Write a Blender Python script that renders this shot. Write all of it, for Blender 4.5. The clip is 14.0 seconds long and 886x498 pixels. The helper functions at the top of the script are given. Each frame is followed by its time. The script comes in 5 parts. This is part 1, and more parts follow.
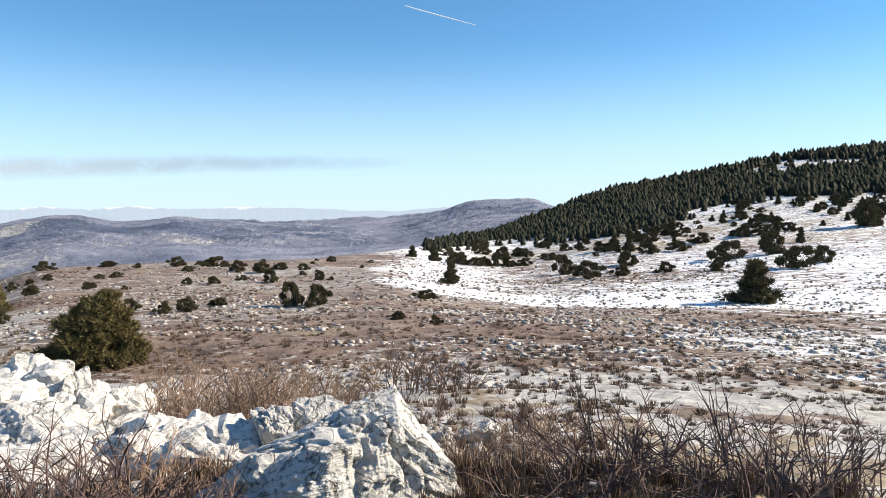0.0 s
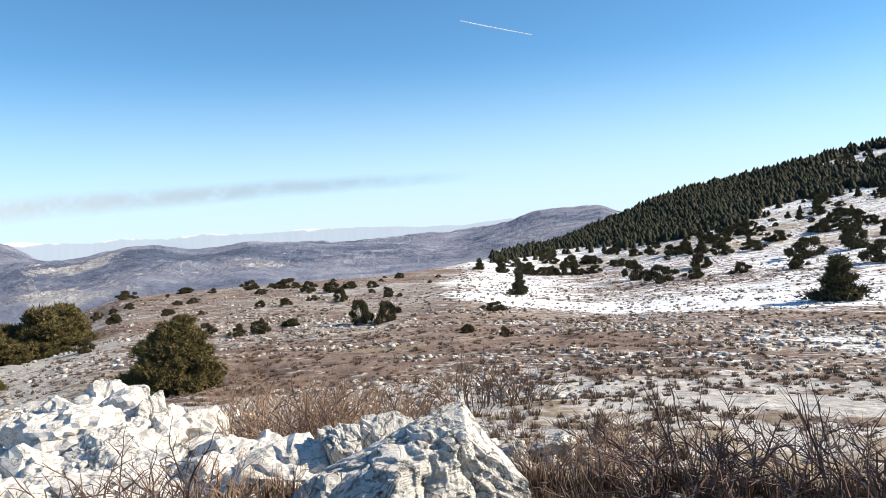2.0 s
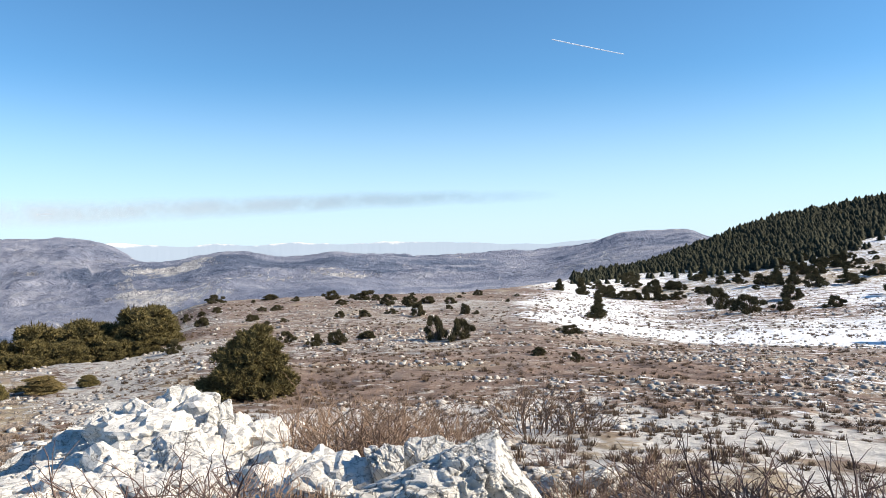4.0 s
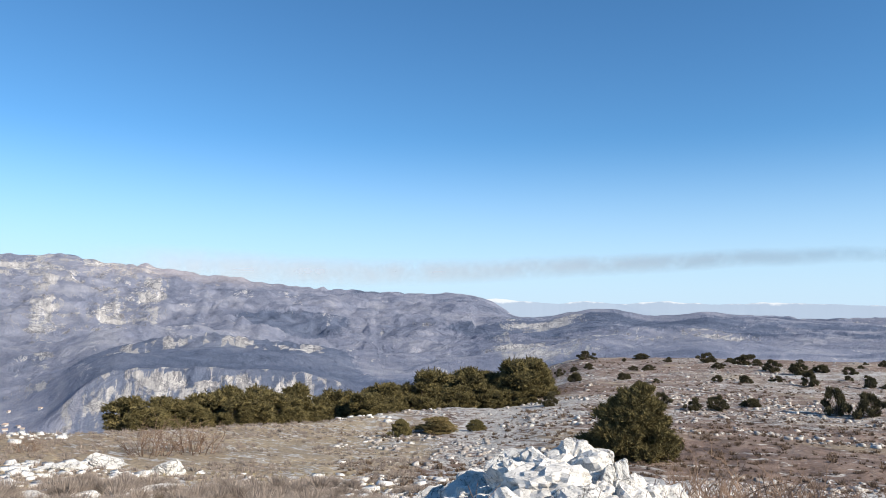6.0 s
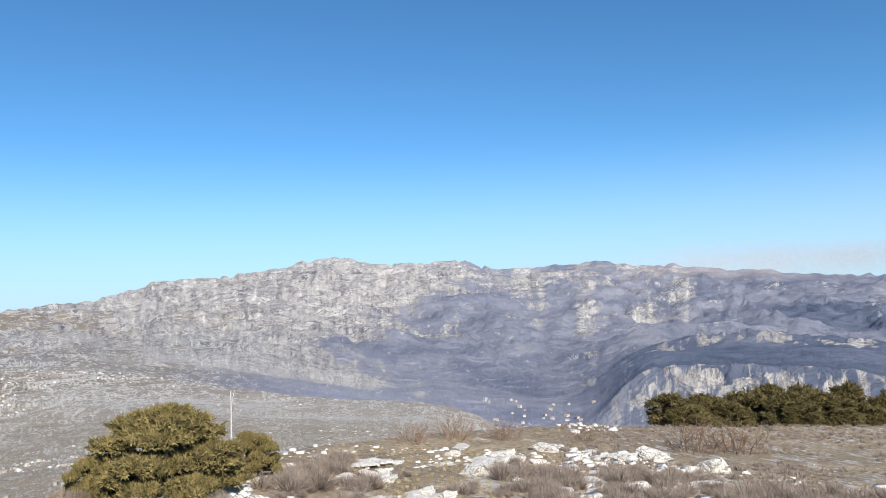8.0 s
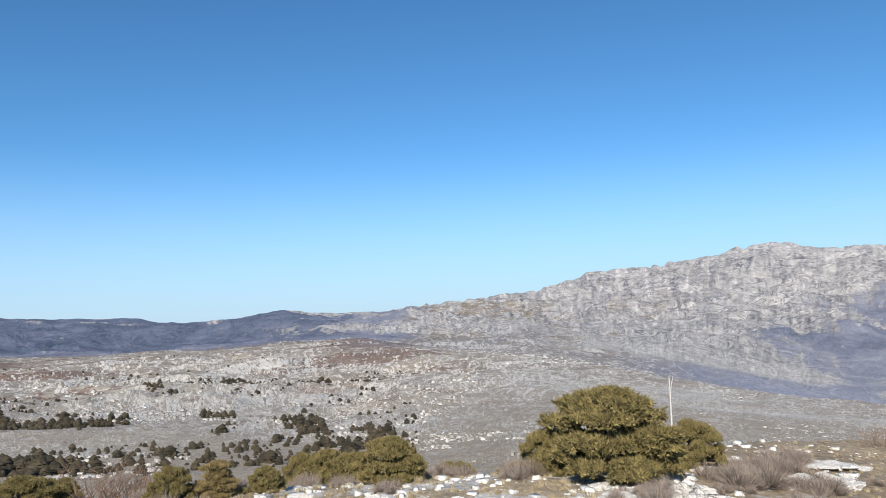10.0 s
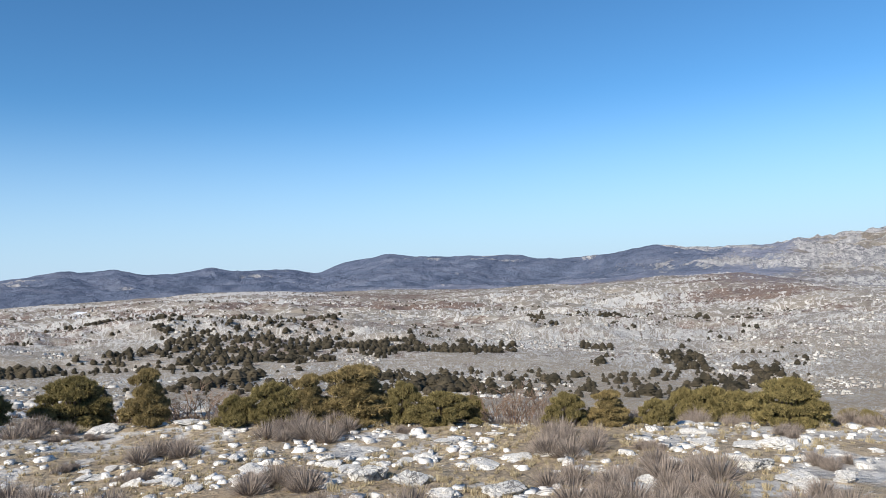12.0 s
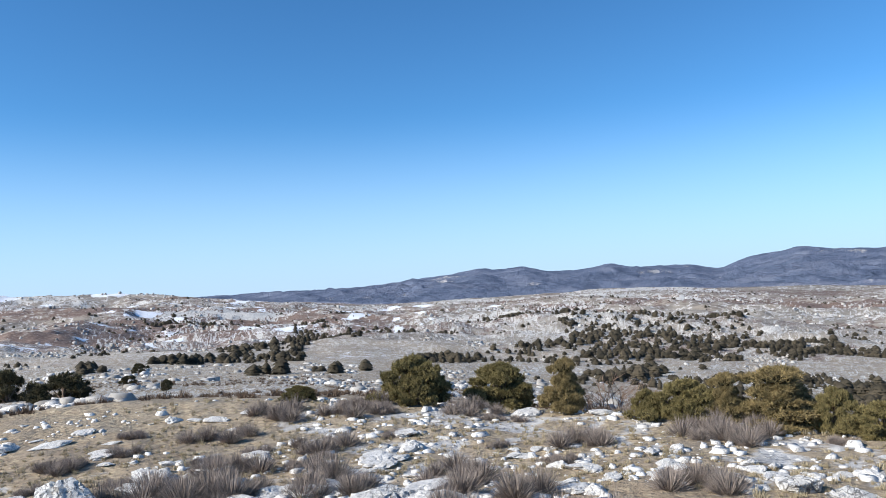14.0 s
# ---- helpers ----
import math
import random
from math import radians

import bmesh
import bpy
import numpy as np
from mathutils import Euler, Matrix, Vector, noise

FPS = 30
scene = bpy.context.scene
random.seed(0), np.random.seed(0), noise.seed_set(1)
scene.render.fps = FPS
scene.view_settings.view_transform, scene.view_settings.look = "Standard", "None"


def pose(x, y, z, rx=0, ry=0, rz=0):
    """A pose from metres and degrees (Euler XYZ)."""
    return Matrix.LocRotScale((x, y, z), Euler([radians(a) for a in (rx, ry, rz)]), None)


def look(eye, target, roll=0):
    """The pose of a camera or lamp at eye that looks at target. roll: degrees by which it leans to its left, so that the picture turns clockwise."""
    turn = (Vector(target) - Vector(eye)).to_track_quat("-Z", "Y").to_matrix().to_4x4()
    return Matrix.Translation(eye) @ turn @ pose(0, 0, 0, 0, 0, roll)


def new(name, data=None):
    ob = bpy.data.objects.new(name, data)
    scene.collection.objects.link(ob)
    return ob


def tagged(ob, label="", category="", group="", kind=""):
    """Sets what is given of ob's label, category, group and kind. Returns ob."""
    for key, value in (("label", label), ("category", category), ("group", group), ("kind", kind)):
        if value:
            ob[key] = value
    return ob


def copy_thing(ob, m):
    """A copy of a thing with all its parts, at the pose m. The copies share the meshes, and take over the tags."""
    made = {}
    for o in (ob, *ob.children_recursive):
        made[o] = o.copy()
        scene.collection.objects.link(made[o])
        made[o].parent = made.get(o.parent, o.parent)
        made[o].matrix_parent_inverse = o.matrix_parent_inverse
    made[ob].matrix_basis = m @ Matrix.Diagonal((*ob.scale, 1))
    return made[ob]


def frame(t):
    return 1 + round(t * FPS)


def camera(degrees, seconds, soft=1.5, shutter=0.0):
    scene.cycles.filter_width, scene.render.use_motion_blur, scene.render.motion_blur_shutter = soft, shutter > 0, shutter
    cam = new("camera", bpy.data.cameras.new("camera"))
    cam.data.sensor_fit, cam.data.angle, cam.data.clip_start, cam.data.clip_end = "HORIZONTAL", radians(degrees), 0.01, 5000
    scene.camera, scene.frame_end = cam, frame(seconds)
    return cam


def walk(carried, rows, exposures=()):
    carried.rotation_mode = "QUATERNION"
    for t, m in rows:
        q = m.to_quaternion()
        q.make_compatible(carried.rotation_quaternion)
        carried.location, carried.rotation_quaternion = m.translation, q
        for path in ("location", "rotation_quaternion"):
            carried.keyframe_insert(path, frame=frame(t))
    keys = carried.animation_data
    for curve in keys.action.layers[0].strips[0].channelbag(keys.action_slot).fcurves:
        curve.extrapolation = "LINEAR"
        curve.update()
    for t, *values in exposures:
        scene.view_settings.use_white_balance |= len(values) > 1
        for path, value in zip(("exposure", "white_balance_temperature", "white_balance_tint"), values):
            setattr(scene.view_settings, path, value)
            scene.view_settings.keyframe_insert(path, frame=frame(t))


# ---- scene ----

EYE = 1.6
cam = camera(60.2, 14.0, soft=0.5)
# seconds, x, y, z, heading to the left of +y, pitch, roll
ROWS = [
    (0.0, 0.000, 0.000, 1.600, 0.006, -2.600, -0.300),
    (0.5, 0.091, -0.047, 1.532, 2.702, 0.079, 1.659),
    (1.0, 0.138, -0.120, 1.610, 4.026, -1.044, 0.126),
    (1.5, 0.107, 0.027, 1.588, 5.583, -1.599, -3.294),
    (2.0, 0.033, 0.153, 1.562, 4.977, -1.459, -3.326),
    (2.2, 0.044, 0.082, 1.578, 4.996, -1.504, -2.905),
    (4.3, 0.337, -0.089, 1.693, 12.707, 0.181, 0.064),
    (4.5, 0.267, -0.029, 1.681, 14.169, 0.334, 0.751),
    (5.0, 0.069, 0.094, 1.651, 22.313, 2.269, -0.274),
    (5.5, -0.020, 0.142, 1.626, 30.712, 3.491, 0.130),
    (6.0, -0.097, 0.088, 1.628, 38.181, 4.464, 0.521),
    (6.5, -0.232, 0.193, 1.575, 45.687, 4.690, 0.091),
    (7.0, -0.280, 0.162, 1.579, 54.081, 4.307, -0.928),
    (7.5, -0.225, -0.009, 1.609, 65.110, 4.710, -1.312),
    (8.0, 0.030, 0.072, 1.668, 76.083, 4.907, -2.482),
    (8.5, -0.201, 0.100, 1.640, 86.582, 5.506, -0.497),
    (8.7, -0.260, 0.126, 1.611, 90.220, 5.637, -1.206),
    (10.8, -0.044, -0.034, 1.610, 118.784, 4.106, -1.739),
    (11.0, -0.057, -0.034, 1.599, 122.292, 3.672, -2.031),
    (11.5, -0.074, -0.073, 1.609, 130.613, 1.311, -2.842),
    (12.0, -0.021, -0.109, 1.620, 135.139, 1.588, -2.489),
    (12.5, -0.003, -0.144, 1.617, 141.890, 1.653, -2.463),
    (13.0, 0.006, -0.149, 1.622, 148.276, 3.377, -3.928),
    (13.5, 0.062, -0.123, 1.615, 155.552, 3.264, -4.179),
    (14.0, 0.130, -0.170, 1.615, 164.335, 2.619, -2.777),
]
walk(cam, [(t, pose(x, y, z, 0, 0, yaw) @ pose(0, 0, 0, 90 + pitch) @ pose(0, 0, 0, 0, 0, roll)) for t, x, y, z, yaw, pitch, roll in ROWS],
     [(0.0, 0.72, 7100, 10), (2.2, 0.72, 7100, 10), (4.3, 0.7, 6950, 10), (6.0, 0.48, 6600, 10), (8.0, 0.36, 6500, 10), (8.5, 0.2, 6450, 10), (8.7, 0.2, 6450, 10), (10.8, 0.28, 6450, 10), (12.0, 0.28, 6400, 10), (13.5, 0.3, 6000, 10), (14.0, 0.42, 6000, 10)])

# ---- light ----
SUN_TURN, SUN_UP = 84.0, 31.0   # degrees to the right of +y, and above the horizon
world = bpy.data.worlds.new("world")
scene.world = world
world.use_nodes = True
wt = world.node_tree
sky = wt.nodes.new("ShaderNodeTexSky")
sky.sky_type = "NISHITA"
sky.sun_disc = False
sky.sun_elevation, sky.sun_rotation = radians(SUN_UP), radians(SUN_TURN)
sky.altitude, sky.air_density, sky.dust_density, sky.ozone_density = 1500, 0.85, 0.0, 2.5
vivid = wt.nodes.new("ShaderNodeHueSaturation")
vivid.inputs["Saturation"].default_value = 1.12
wt.links.new(sky.outputs[0], vivid.inputs["Color"])
tint = wt.nodes.new("ShaderNodeMix")
tint.data_type, tint.blend_type = "RGBA", "MULTIPLY"
tint.inputs[0].default_value, tint.inputs[7].default_value = 1.0, (0.69, 0.975, 1.03, 1)
wt.links.new(vivid.outputs[0], tint.inputs[6])
# pale haze lies along the horizon all round
way = wt.nodes.new("ShaderNodeTexCoord")
rise = wt.nodes.new("ShaderNodeSeparateXYZ")
wt.links.new(way.outputs["Generated"], rise.inputs[0])
low = wt.nodes.new("ShaderNodeMapRange")
low.interpolation_type = "SMOOTHSTEP"
for i, v in ((1, -0.03), (2, 0.23), (3, 0.95), (4, 0.0)):
    low.inputs[i].default_value = v
wt.links.new(rise.outputs[2], low.inputs[0])
haze = wt.nodes.new("ShaderNodeMix")
haze.data_type = "RGBA"
haze.inputs[7].default_value = (3.6, 4.7, 6.0, 1)
wt.links.new(low.outputs[0], haze.inputs[0])
wt.links.new(tint.outputs[2], haze.inputs[6])
wt.links.new(haze.outputs[2], wt.nodes["Background"].inputs[0])
wt.nodes["Background"].inputs[1].default_value = 0.118
lamp = bpy.data.lights.new("sun", "SUN")
lamp.energy, lamp.angle, lamp.color = 5.0, radians(0.5), (1.0, 0.91, 0.78)
sun = new("sun", lamp)
sun.matrix_world = look((0, 0, 60), (-math.sin(radians(SUN_TURN)) * math.cos(radians(SUN_UP)), -math.cos(radians(SUN_TURN)) * math.cos(radians(SUN_UP)), 60 - math.sin(radians(SUN_UP))))

# ---- materials ----
def material(name):
    m = bpy.data.materials.new(name)
    m.use_nodes = True
    t = m.node_tree
    b = t.nodes["Principled BSDF"]
    b.inputs["Roughness"].default_value = 0.9
    b.inputs["Specular IOR Level"].default_value = 0.25
    return m, t, b


def node(t, kind, **values):
    n = t.nodes.new(kind)
    for key, value in values.items():
        n.inputs[key.replace("_", " ")].default_value = value
    return n


def coords(t):
    return t.nodes.new("ShaderNodeTexCoord").outputs["Object"]


def noise_at(t, scale, detail=6.0, rough=0.6, vec=None, warp=0.0):
    n = node(t, "ShaderNodeTexNoise", Scale=scale, Detail=detail, Roughness=rough, Distortion=warp)
    t.links.new(vec or coords(t), n.inputs["Vector"])
    return n.outputs["Fac"]


def ramp(t, fac, stops):
    r = t.nodes.new("ShaderNodeValToRGB")
    e = r.color_ramp.elements
    while len(e) < len(stops):
        e.new(0.5)
    for el, (p, c) in zip(e, stops):
        el.position, el.color = p, (*c, 1)
    t.links.new(fac, r.inputs[0])
    return r.outputs[0]


def step(t, fac, lo, hi):
    n = t.nodes.new("ShaderNodeMapRange")
    n.interpolation_type = "SMOOTHSTEP"
    t.links.new(fac, n.inputs[0])
    n.inputs[1].default_value, n.inputs[2].default_value = lo, hi
    return n.outputs[0]


def calc(t, op, a, b=0.0, clamp=False):
    n = t.nodes.new("ShaderNodeMath")
    n.operation, n.use_clamp = op, clamp
    for i, v in enumerate((a, b)):
        if isinstance(v, (int, float)):
            n.inputs[i].default_value = v
        else:
            t.links.new(v, n.inputs[i])
    return n.outputs[0]


def blend(t, fac, a, b):
    n = t.nodes.new("ShaderNodeMix")
    n.data_type = "RGBA"
    for i, v in ((0, fac), (6, a), (7, b)):
        if isinstance(v, tuple):
            n.inputs[i].default_value = (*v, 1)
        elif isinstance(v, (int, float)):
            n.inputs[i].default_value = v
        else:
            t.links.new(v, n.inputs[i])
    return n.outputs[2]


def bump(t, b, height, strength, distance):
    n = t.nodes.new("ShaderNodeBump")
    n.inputs["Strength"].default_value, n.inputs["Distance"].default_value = strength, distance
    t.links.new(height, n.inputs["Height"])
    t.links.new(n.outputs[0], b.inputs["Normal"])


def attr(t, name):
    n = t.nodes.new("ShaderNodeAttribute")
    n.attribute_name = name
    return n.outputs["Fac"]


def attr_vector(t, name):
    n = t.nodes.new("ShaderNodeAttribute")
    n.attribute_name = name
    return n.outputs["Vector"]


def mapped(t, vec, scale, spin=0.0):
    n = t.nodes.new("ShaderNodeMapping")
    n.inputs["Scale"].default_value, n.inputs["Rotation"].default_value = scale, (0, 0, radians(spin))
    t.links.new(vec, n.inputs[0])
    return n.outputs[0]


def ground_material():
    m, t, b = material("ground")
    fine, mid, broad, huge = noise_at(t, 9.0, 8), noise_at(t, 1.3, 8), noise_at(t, 0.16, 8, 0.65), noise_at(t, 0.012, 9, 0.62)
    # dry winter turf and soil
    turf = ramp(t, fine, [(0.3, (0.16, 0.12, 0.08)), (0.5, (0.37, 0.29, 0.19)), (0.7, (0.60, 0.49, 0.32))])
    turf = blend(t, step(t, mid, 0.42, 0.7), turf, (0.35, 0.29, 0.21))
    turf = blend(t, calc(t, "MULTIPLY", step(t, broad, 0.45, 0.65), 0.45), turf, (0.19, 0.14, 0.10))
    # beds and crags of the far slopes follow the contour and the height
    beds_at = attr_vector(t, "strata")
    crag_pat = noise_at(t, 1.0, 11, 0.74, vec=mapped(t, beds_at, (0.05, 0.055, 1.0)), warp=0.8)
    bed_pat = noise_at(t, 1.0, 9, 0.68, vec=mapped(t, beds_at, (0.0065, 0.024, 1.0), 9), warp=1.2)
    flute_pat = noise_at(t, 1.0, 8, 0.62, vec=mapped(t, beds_at, (0.032, 0.009, 1.0), -12), warp=0.8)
    slope_pat = noise_at(t, 0.0045, 9, 0.6, warp=0.9)
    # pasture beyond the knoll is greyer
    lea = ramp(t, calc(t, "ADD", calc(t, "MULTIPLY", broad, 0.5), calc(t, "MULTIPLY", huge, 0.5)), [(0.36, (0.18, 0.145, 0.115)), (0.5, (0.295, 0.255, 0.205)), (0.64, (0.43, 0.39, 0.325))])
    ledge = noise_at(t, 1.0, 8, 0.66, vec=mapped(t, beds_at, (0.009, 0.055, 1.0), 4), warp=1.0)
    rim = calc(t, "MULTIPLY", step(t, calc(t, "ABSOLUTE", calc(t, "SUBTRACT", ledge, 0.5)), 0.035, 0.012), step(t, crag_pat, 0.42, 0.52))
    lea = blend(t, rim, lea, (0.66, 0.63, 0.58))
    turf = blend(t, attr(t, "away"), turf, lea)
    # weathered limestone
    stone = ramp(t, noise_at(t, 3.5, 9, 0.7), [(0.3, (0.26, 0.25, 0.24)), (0.5, (0.52, 0.50, 0.47)), (0.75, (0.74, 0.72, 0.68))])
    face = calc(t, "ADD", calc(t, "MULTIPLY", crag_pat, 0.6), calc(t, "MULTIPLY", flute_pat, 0.4))
    crag = ramp(t, face, [(0.40, (0.15, 0.155, 0.185)), (0.46, (0.39, 0.38, 0.38)), (0.53, (0.54, 0.52, 0.50)), (0.61, (0.82, 0.79, 0.755))])
    pavement = ramp(t, noise_at(t, 0.7, 9, 0.75, warp=0.8), [(0.33, (0.34, 0.32, 0.285)), (0.48, (0.58, 0.555, 0.51)), (0.66, (0.82, 0.785, 0.72))])
    # bedding planes run through the crags as thin dark lines and pale ledges
    seam = step(t, calc(t, "ABSOLUTE", calc(t, "SUBTRACT", bed_pat, 0.5)), 0.022, 0.006)
    crag = blend(t, calc(t, "MULTIPLY", seam, 0.75), crag, (0.16, 0.16, 0.18))
    lip = step(t, calc(t, "ABSOLUTE", calc(t, "SUBTRACT", bed_pat, 0.545)), 0.02, 0.006)
    crag = blend(t, calc(t, "MULTIPLY", lip, 0.6), crag, (0.80, 0.775, 0.73))
    tone = step(t, slope_pat, 0.40, 0.60)
    crag = blend(t, calc(t, "MULTIPLY", tone, 0.32), crag, (0.42, 0.40, 0.385))
    stone = blend(t, attr(t, "far"), stone, crag)
    # bare scrub and woods on the far slopes, bluish haze put into their colour
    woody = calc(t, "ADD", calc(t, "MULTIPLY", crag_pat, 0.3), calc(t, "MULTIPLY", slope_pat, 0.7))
    hazy_wood = ramp(t, woody, [(0.36, (0.14, 0.165, 0.235)), (0.5, (0.235, 0.255, 0.33)), (0.64, (0.345, 0.355, 0.41))])
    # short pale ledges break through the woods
    hazy_wood = blend(t, calc(t, "MULTIPLY", step(t, bed_pat, 0.60, 0.66), step(t, crag_pat, 0.46, 0.56)), hazy_wood, (0.56, 0.545, 0.54))
    snow = blend(t, mid, (0.80, 0.83, 0.88), (0.88, 0.89, 0.91))
    # dark blue of hazed far pines; also painted on the gorge wall as shade
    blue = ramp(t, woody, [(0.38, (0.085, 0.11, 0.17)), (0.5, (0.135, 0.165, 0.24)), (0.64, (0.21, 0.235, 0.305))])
    mix_near = calc(t, "ADD", calc(t, "MULTIPLY", mid, 0.45), calc(t, "MULTIPLY", broad, 0.55))
    far = attr(t, "far")
    mix_far = calc(t, "ADD", calc(t, "ADD", calc(t, "MULTIPLY", bed_pat, 0.35), calc(t, "MULTIPLY", slope_pat, 0.3)), calc(t, "MULTIPLY", crag_pat, 0.35))
    n = t.nodes.new("ShaderNodeMix")
    t.links.new(far, n.inputs[0]); t.links.new(mix_near, n.inputs[2]); t.links.new(mix_far, n.inputs[3])
    pattern = n.outputs[0]
    # stone chips lie in short ragged rows
    chips = noise_at(t, 1.9, 8, 0.74, vec=mapped(t, coords(t), (0.75, 1.6, 1.0), 18), warp=0.8)

    def over(base, name, colour, soft=0.05, pat=None):
        # the cover shows where its share beats the pattern
        edge = calc(t, "SUBTRACT", attr(t, name), calc(t, "SUBTRACT", calc(t, "MULTIPLY", calc(t, "SUBTRACT", pat or pattern, 0.5), 2.2), -0.5))
        return blend(t, step(t, edge, -soft, soft), base, colour)
    karst_pat = noise_at(t, 1.0, 10, 0.70, vec=mapped(t, beds_at, (0.055, 0.10, 1.0), 6), warp=1.3)
    scrub = ramp(t, noise_at(t, 0.8, 8, 0.7), [(0.35, (0.095, 0.066, 0.054)), (0.52, (0.215, 0.15, 0.118)), (0.68, (0.34, 0.265, 0.21))])
    col = over(turf, "heath", scrub, 0.15, pat=broad)
    col = over(col, "hazy_wood", hazy_wood, 0.2)
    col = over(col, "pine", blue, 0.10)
    col = over(col, "karst", pavement, 0.03, pat=karst_pat)
    col = over(col, "stone", stone, 0.06)
    grey = ramp(t, fine, [(0.3, (0.22, 0.20, 0.18)), (0.5, (0.45, 0.425, 0.39)), (0.7, (0.72, 0.70, 0.66))])
    col = over(col, "rubble", grey, 0.04, pat=chips)
    streak = noise_at(t, 0.9, 7, 0.62, vec=mapped(t, coords(t), (0.55, 1.35, 1.0), 25))
    streak = calc(t, "ADD", calc(t, "MULTIPLY", streak, 0.62), calc(t, "MULTIPLY", noise_at(t, 3.2, 6, 0.7), 0.38))
    col = over(col, "snow", snow, 0.03, pat=streak)
    t.links.new(col, b.inputs["Base Color"])
    near_h = calc(t, "ADD", calc(t, "ADD", calc(t, "MULTIPLY", mid, 0.25), calc(t, "MULTIPLY", fine, 0.06)), calc(t, "MULTIPLY", calc(t, "MULTIPLY", chips, -0.35), attr(t, "rubble")))
    mid_h = calc(t, "ADD", calc(t, "MULTIPLY", broad, 0.8), calc(t, "MULTIPLY", calc(t, "MULTIPLY", noise_at(t, 0.17, 9, 0.72, warp=1.2), 3.0), attr(t, "karst")))
    far_h = calc(t, "MULTIPLY", calc(t, "MULTIPLY", noise_at(t, 0.018, 10, 0.7, warp=0.6), 42.0), far)
    bump(t, b, calc(t, "ADD", calc(t, "ADD", near_h, mid_h), far_h), 0.8, 1.0)
    return m


# ---- land ----
def value_noise(x, y, seed):
    xi, yi = np.floor(x).astype(np.int64), np.floor(y).astype(np.int64)
    u, v = x - xi, y - yi
    u, v = u * u * (3 - 2 * u), v * v * (3 - 2 * v)

    def h(a, b):
        n = (a * 374761393 + b * 668265263 + seed * 974711) & 0x7FFFFFFF
        n = ((n ^ (n >> 13)) * 1274126177) & 0x7FFFFFFF
        return ((n ^ (n >> 16)) & 0xFFFF) / 65535.0
    return (h(xi, yi) * (1 - u) + h(xi + 1, yi) * u) * (1 - v) + (h(xi, yi + 1) * (1 - u) + h(xi + 1, yi + 1) * u) * v


def fbm(x, y, wave, octaves=5, seed=1, gain=0.5, ridged=False):
    out, amp, total = 0.0, 1.0, 0.0
    for k in range(octaves):
        n = value_noise(x / wave + 17.3 * k, y / wave - 9.1 * k, seed + k) * 2 - 1
        out = out + amp * ((1 - 2 * abs(n)) if ridged else n)
        total += amp
        amp *= gain
        wave /= 2.03
    return out / total


# The lie of the land, as crest and foot lines round the knoll: heading (degrees to the left of +y), distance, and angle above the level of the eye.
NEAR = [(-90, 25, -8.2), (-30, 25, -8.6), (0, 25, -8.4), (28, 25, -8.5), (36, 38, -7.2), (48, 30, -8.1), (60, 24, -8.35), (75, 20, -8.1), (87, 16, -8.8), (93, 11.5, -10.8),
        (112, 11, -11.5), (130, 11, -11.6), (142, 12, -10.9), (152, 13, -9.8), (160, 14, -9.5), (172, 15, -8.2), (190, 18, -6.8), (270, 25, -8.2)]
FOOT = [(-90, 55, -6.6), (-30, 55, -6.6), (-7, 55, -6.95), (-3, 55, -6.5), (0, 57, -5.9), (4, 70, -4.4), (10, 90, -3.75), (28, 90, -3.9), (33, 85, -6), (36, 60, -8.6), (48, 60, -11),
        (60, 60, -14), (75, 60, -13), (87, 45, -12.5), (93, 40, -12), (112, 42, -12), (130, 42, -11.2), (150, 45, -9.6), (160, 55, -8), (172, 60, -6.6), (190, 70, -5.2), (270, 55, -6.6)]
CREST = [(-90, 380, 4.8), (-30, 380, 4.15), (-25, 370, 3.8), (-19.8, 360, 2.85), (-16.1, 350, 2.2), (-12.3, 330, 1.55), (-10.5, 320, 0.85), (-8.3, 300, 0.05), (-4.2, 260, -1.4), (-0.7, 200, -2.05),
         (3.6, 140, -2.75), (10, 112, -3.35), (20, 110, -3.3), (29, 112, -3.55), (33, 115, -5.5), (36, 130, -10), (48, 180, -14), (60, 240, -14), (70, 240, -11), (73, 230, -7.8),
         (77, 240, -6.6), (84, 260, -5.85), (90, 280, -5.0), (93.5, 300, -4.25), (97, 330, -3.5), (102, 400, -2.95), (106, 430, -3.3), (115, 350, -5.2), (130, 300, -5.0), (145, 300, -4.6),
         (160, 300, -4.0), (172, 300, -3.2)]
BOWL = [(-90, 700, 1.0), (-8, 620, -3.0), (0, 520, -5.0), (20, 520, -6.0), (35, 700, -9.0), (44, 1000, -9.5), (47, 1150, -9.2), (56, 1150, -9.0), (62.5, 1150, -9.4), (66, 1150, -9.2), (70, 1100, -8.4), (80, 900, -8.0),
        (90, 800, -6.0), (100, 800, -3.4), (106, 900, -2.4), (115, 1200, -0.95), (120, 1200, -1.4), (130, 1200, -1.6), (138, 1200, -1.9), (145, 1200, -1.2), (152, 1200, -0.95),
        (158, 1200, -1.25), (165, 1200, -1.5), (170, 1200, -1.45), (177, 1100, -0.8), (183, 1000, -0.05), (190, 1000, 0.2), (200, 900, 0.6)]
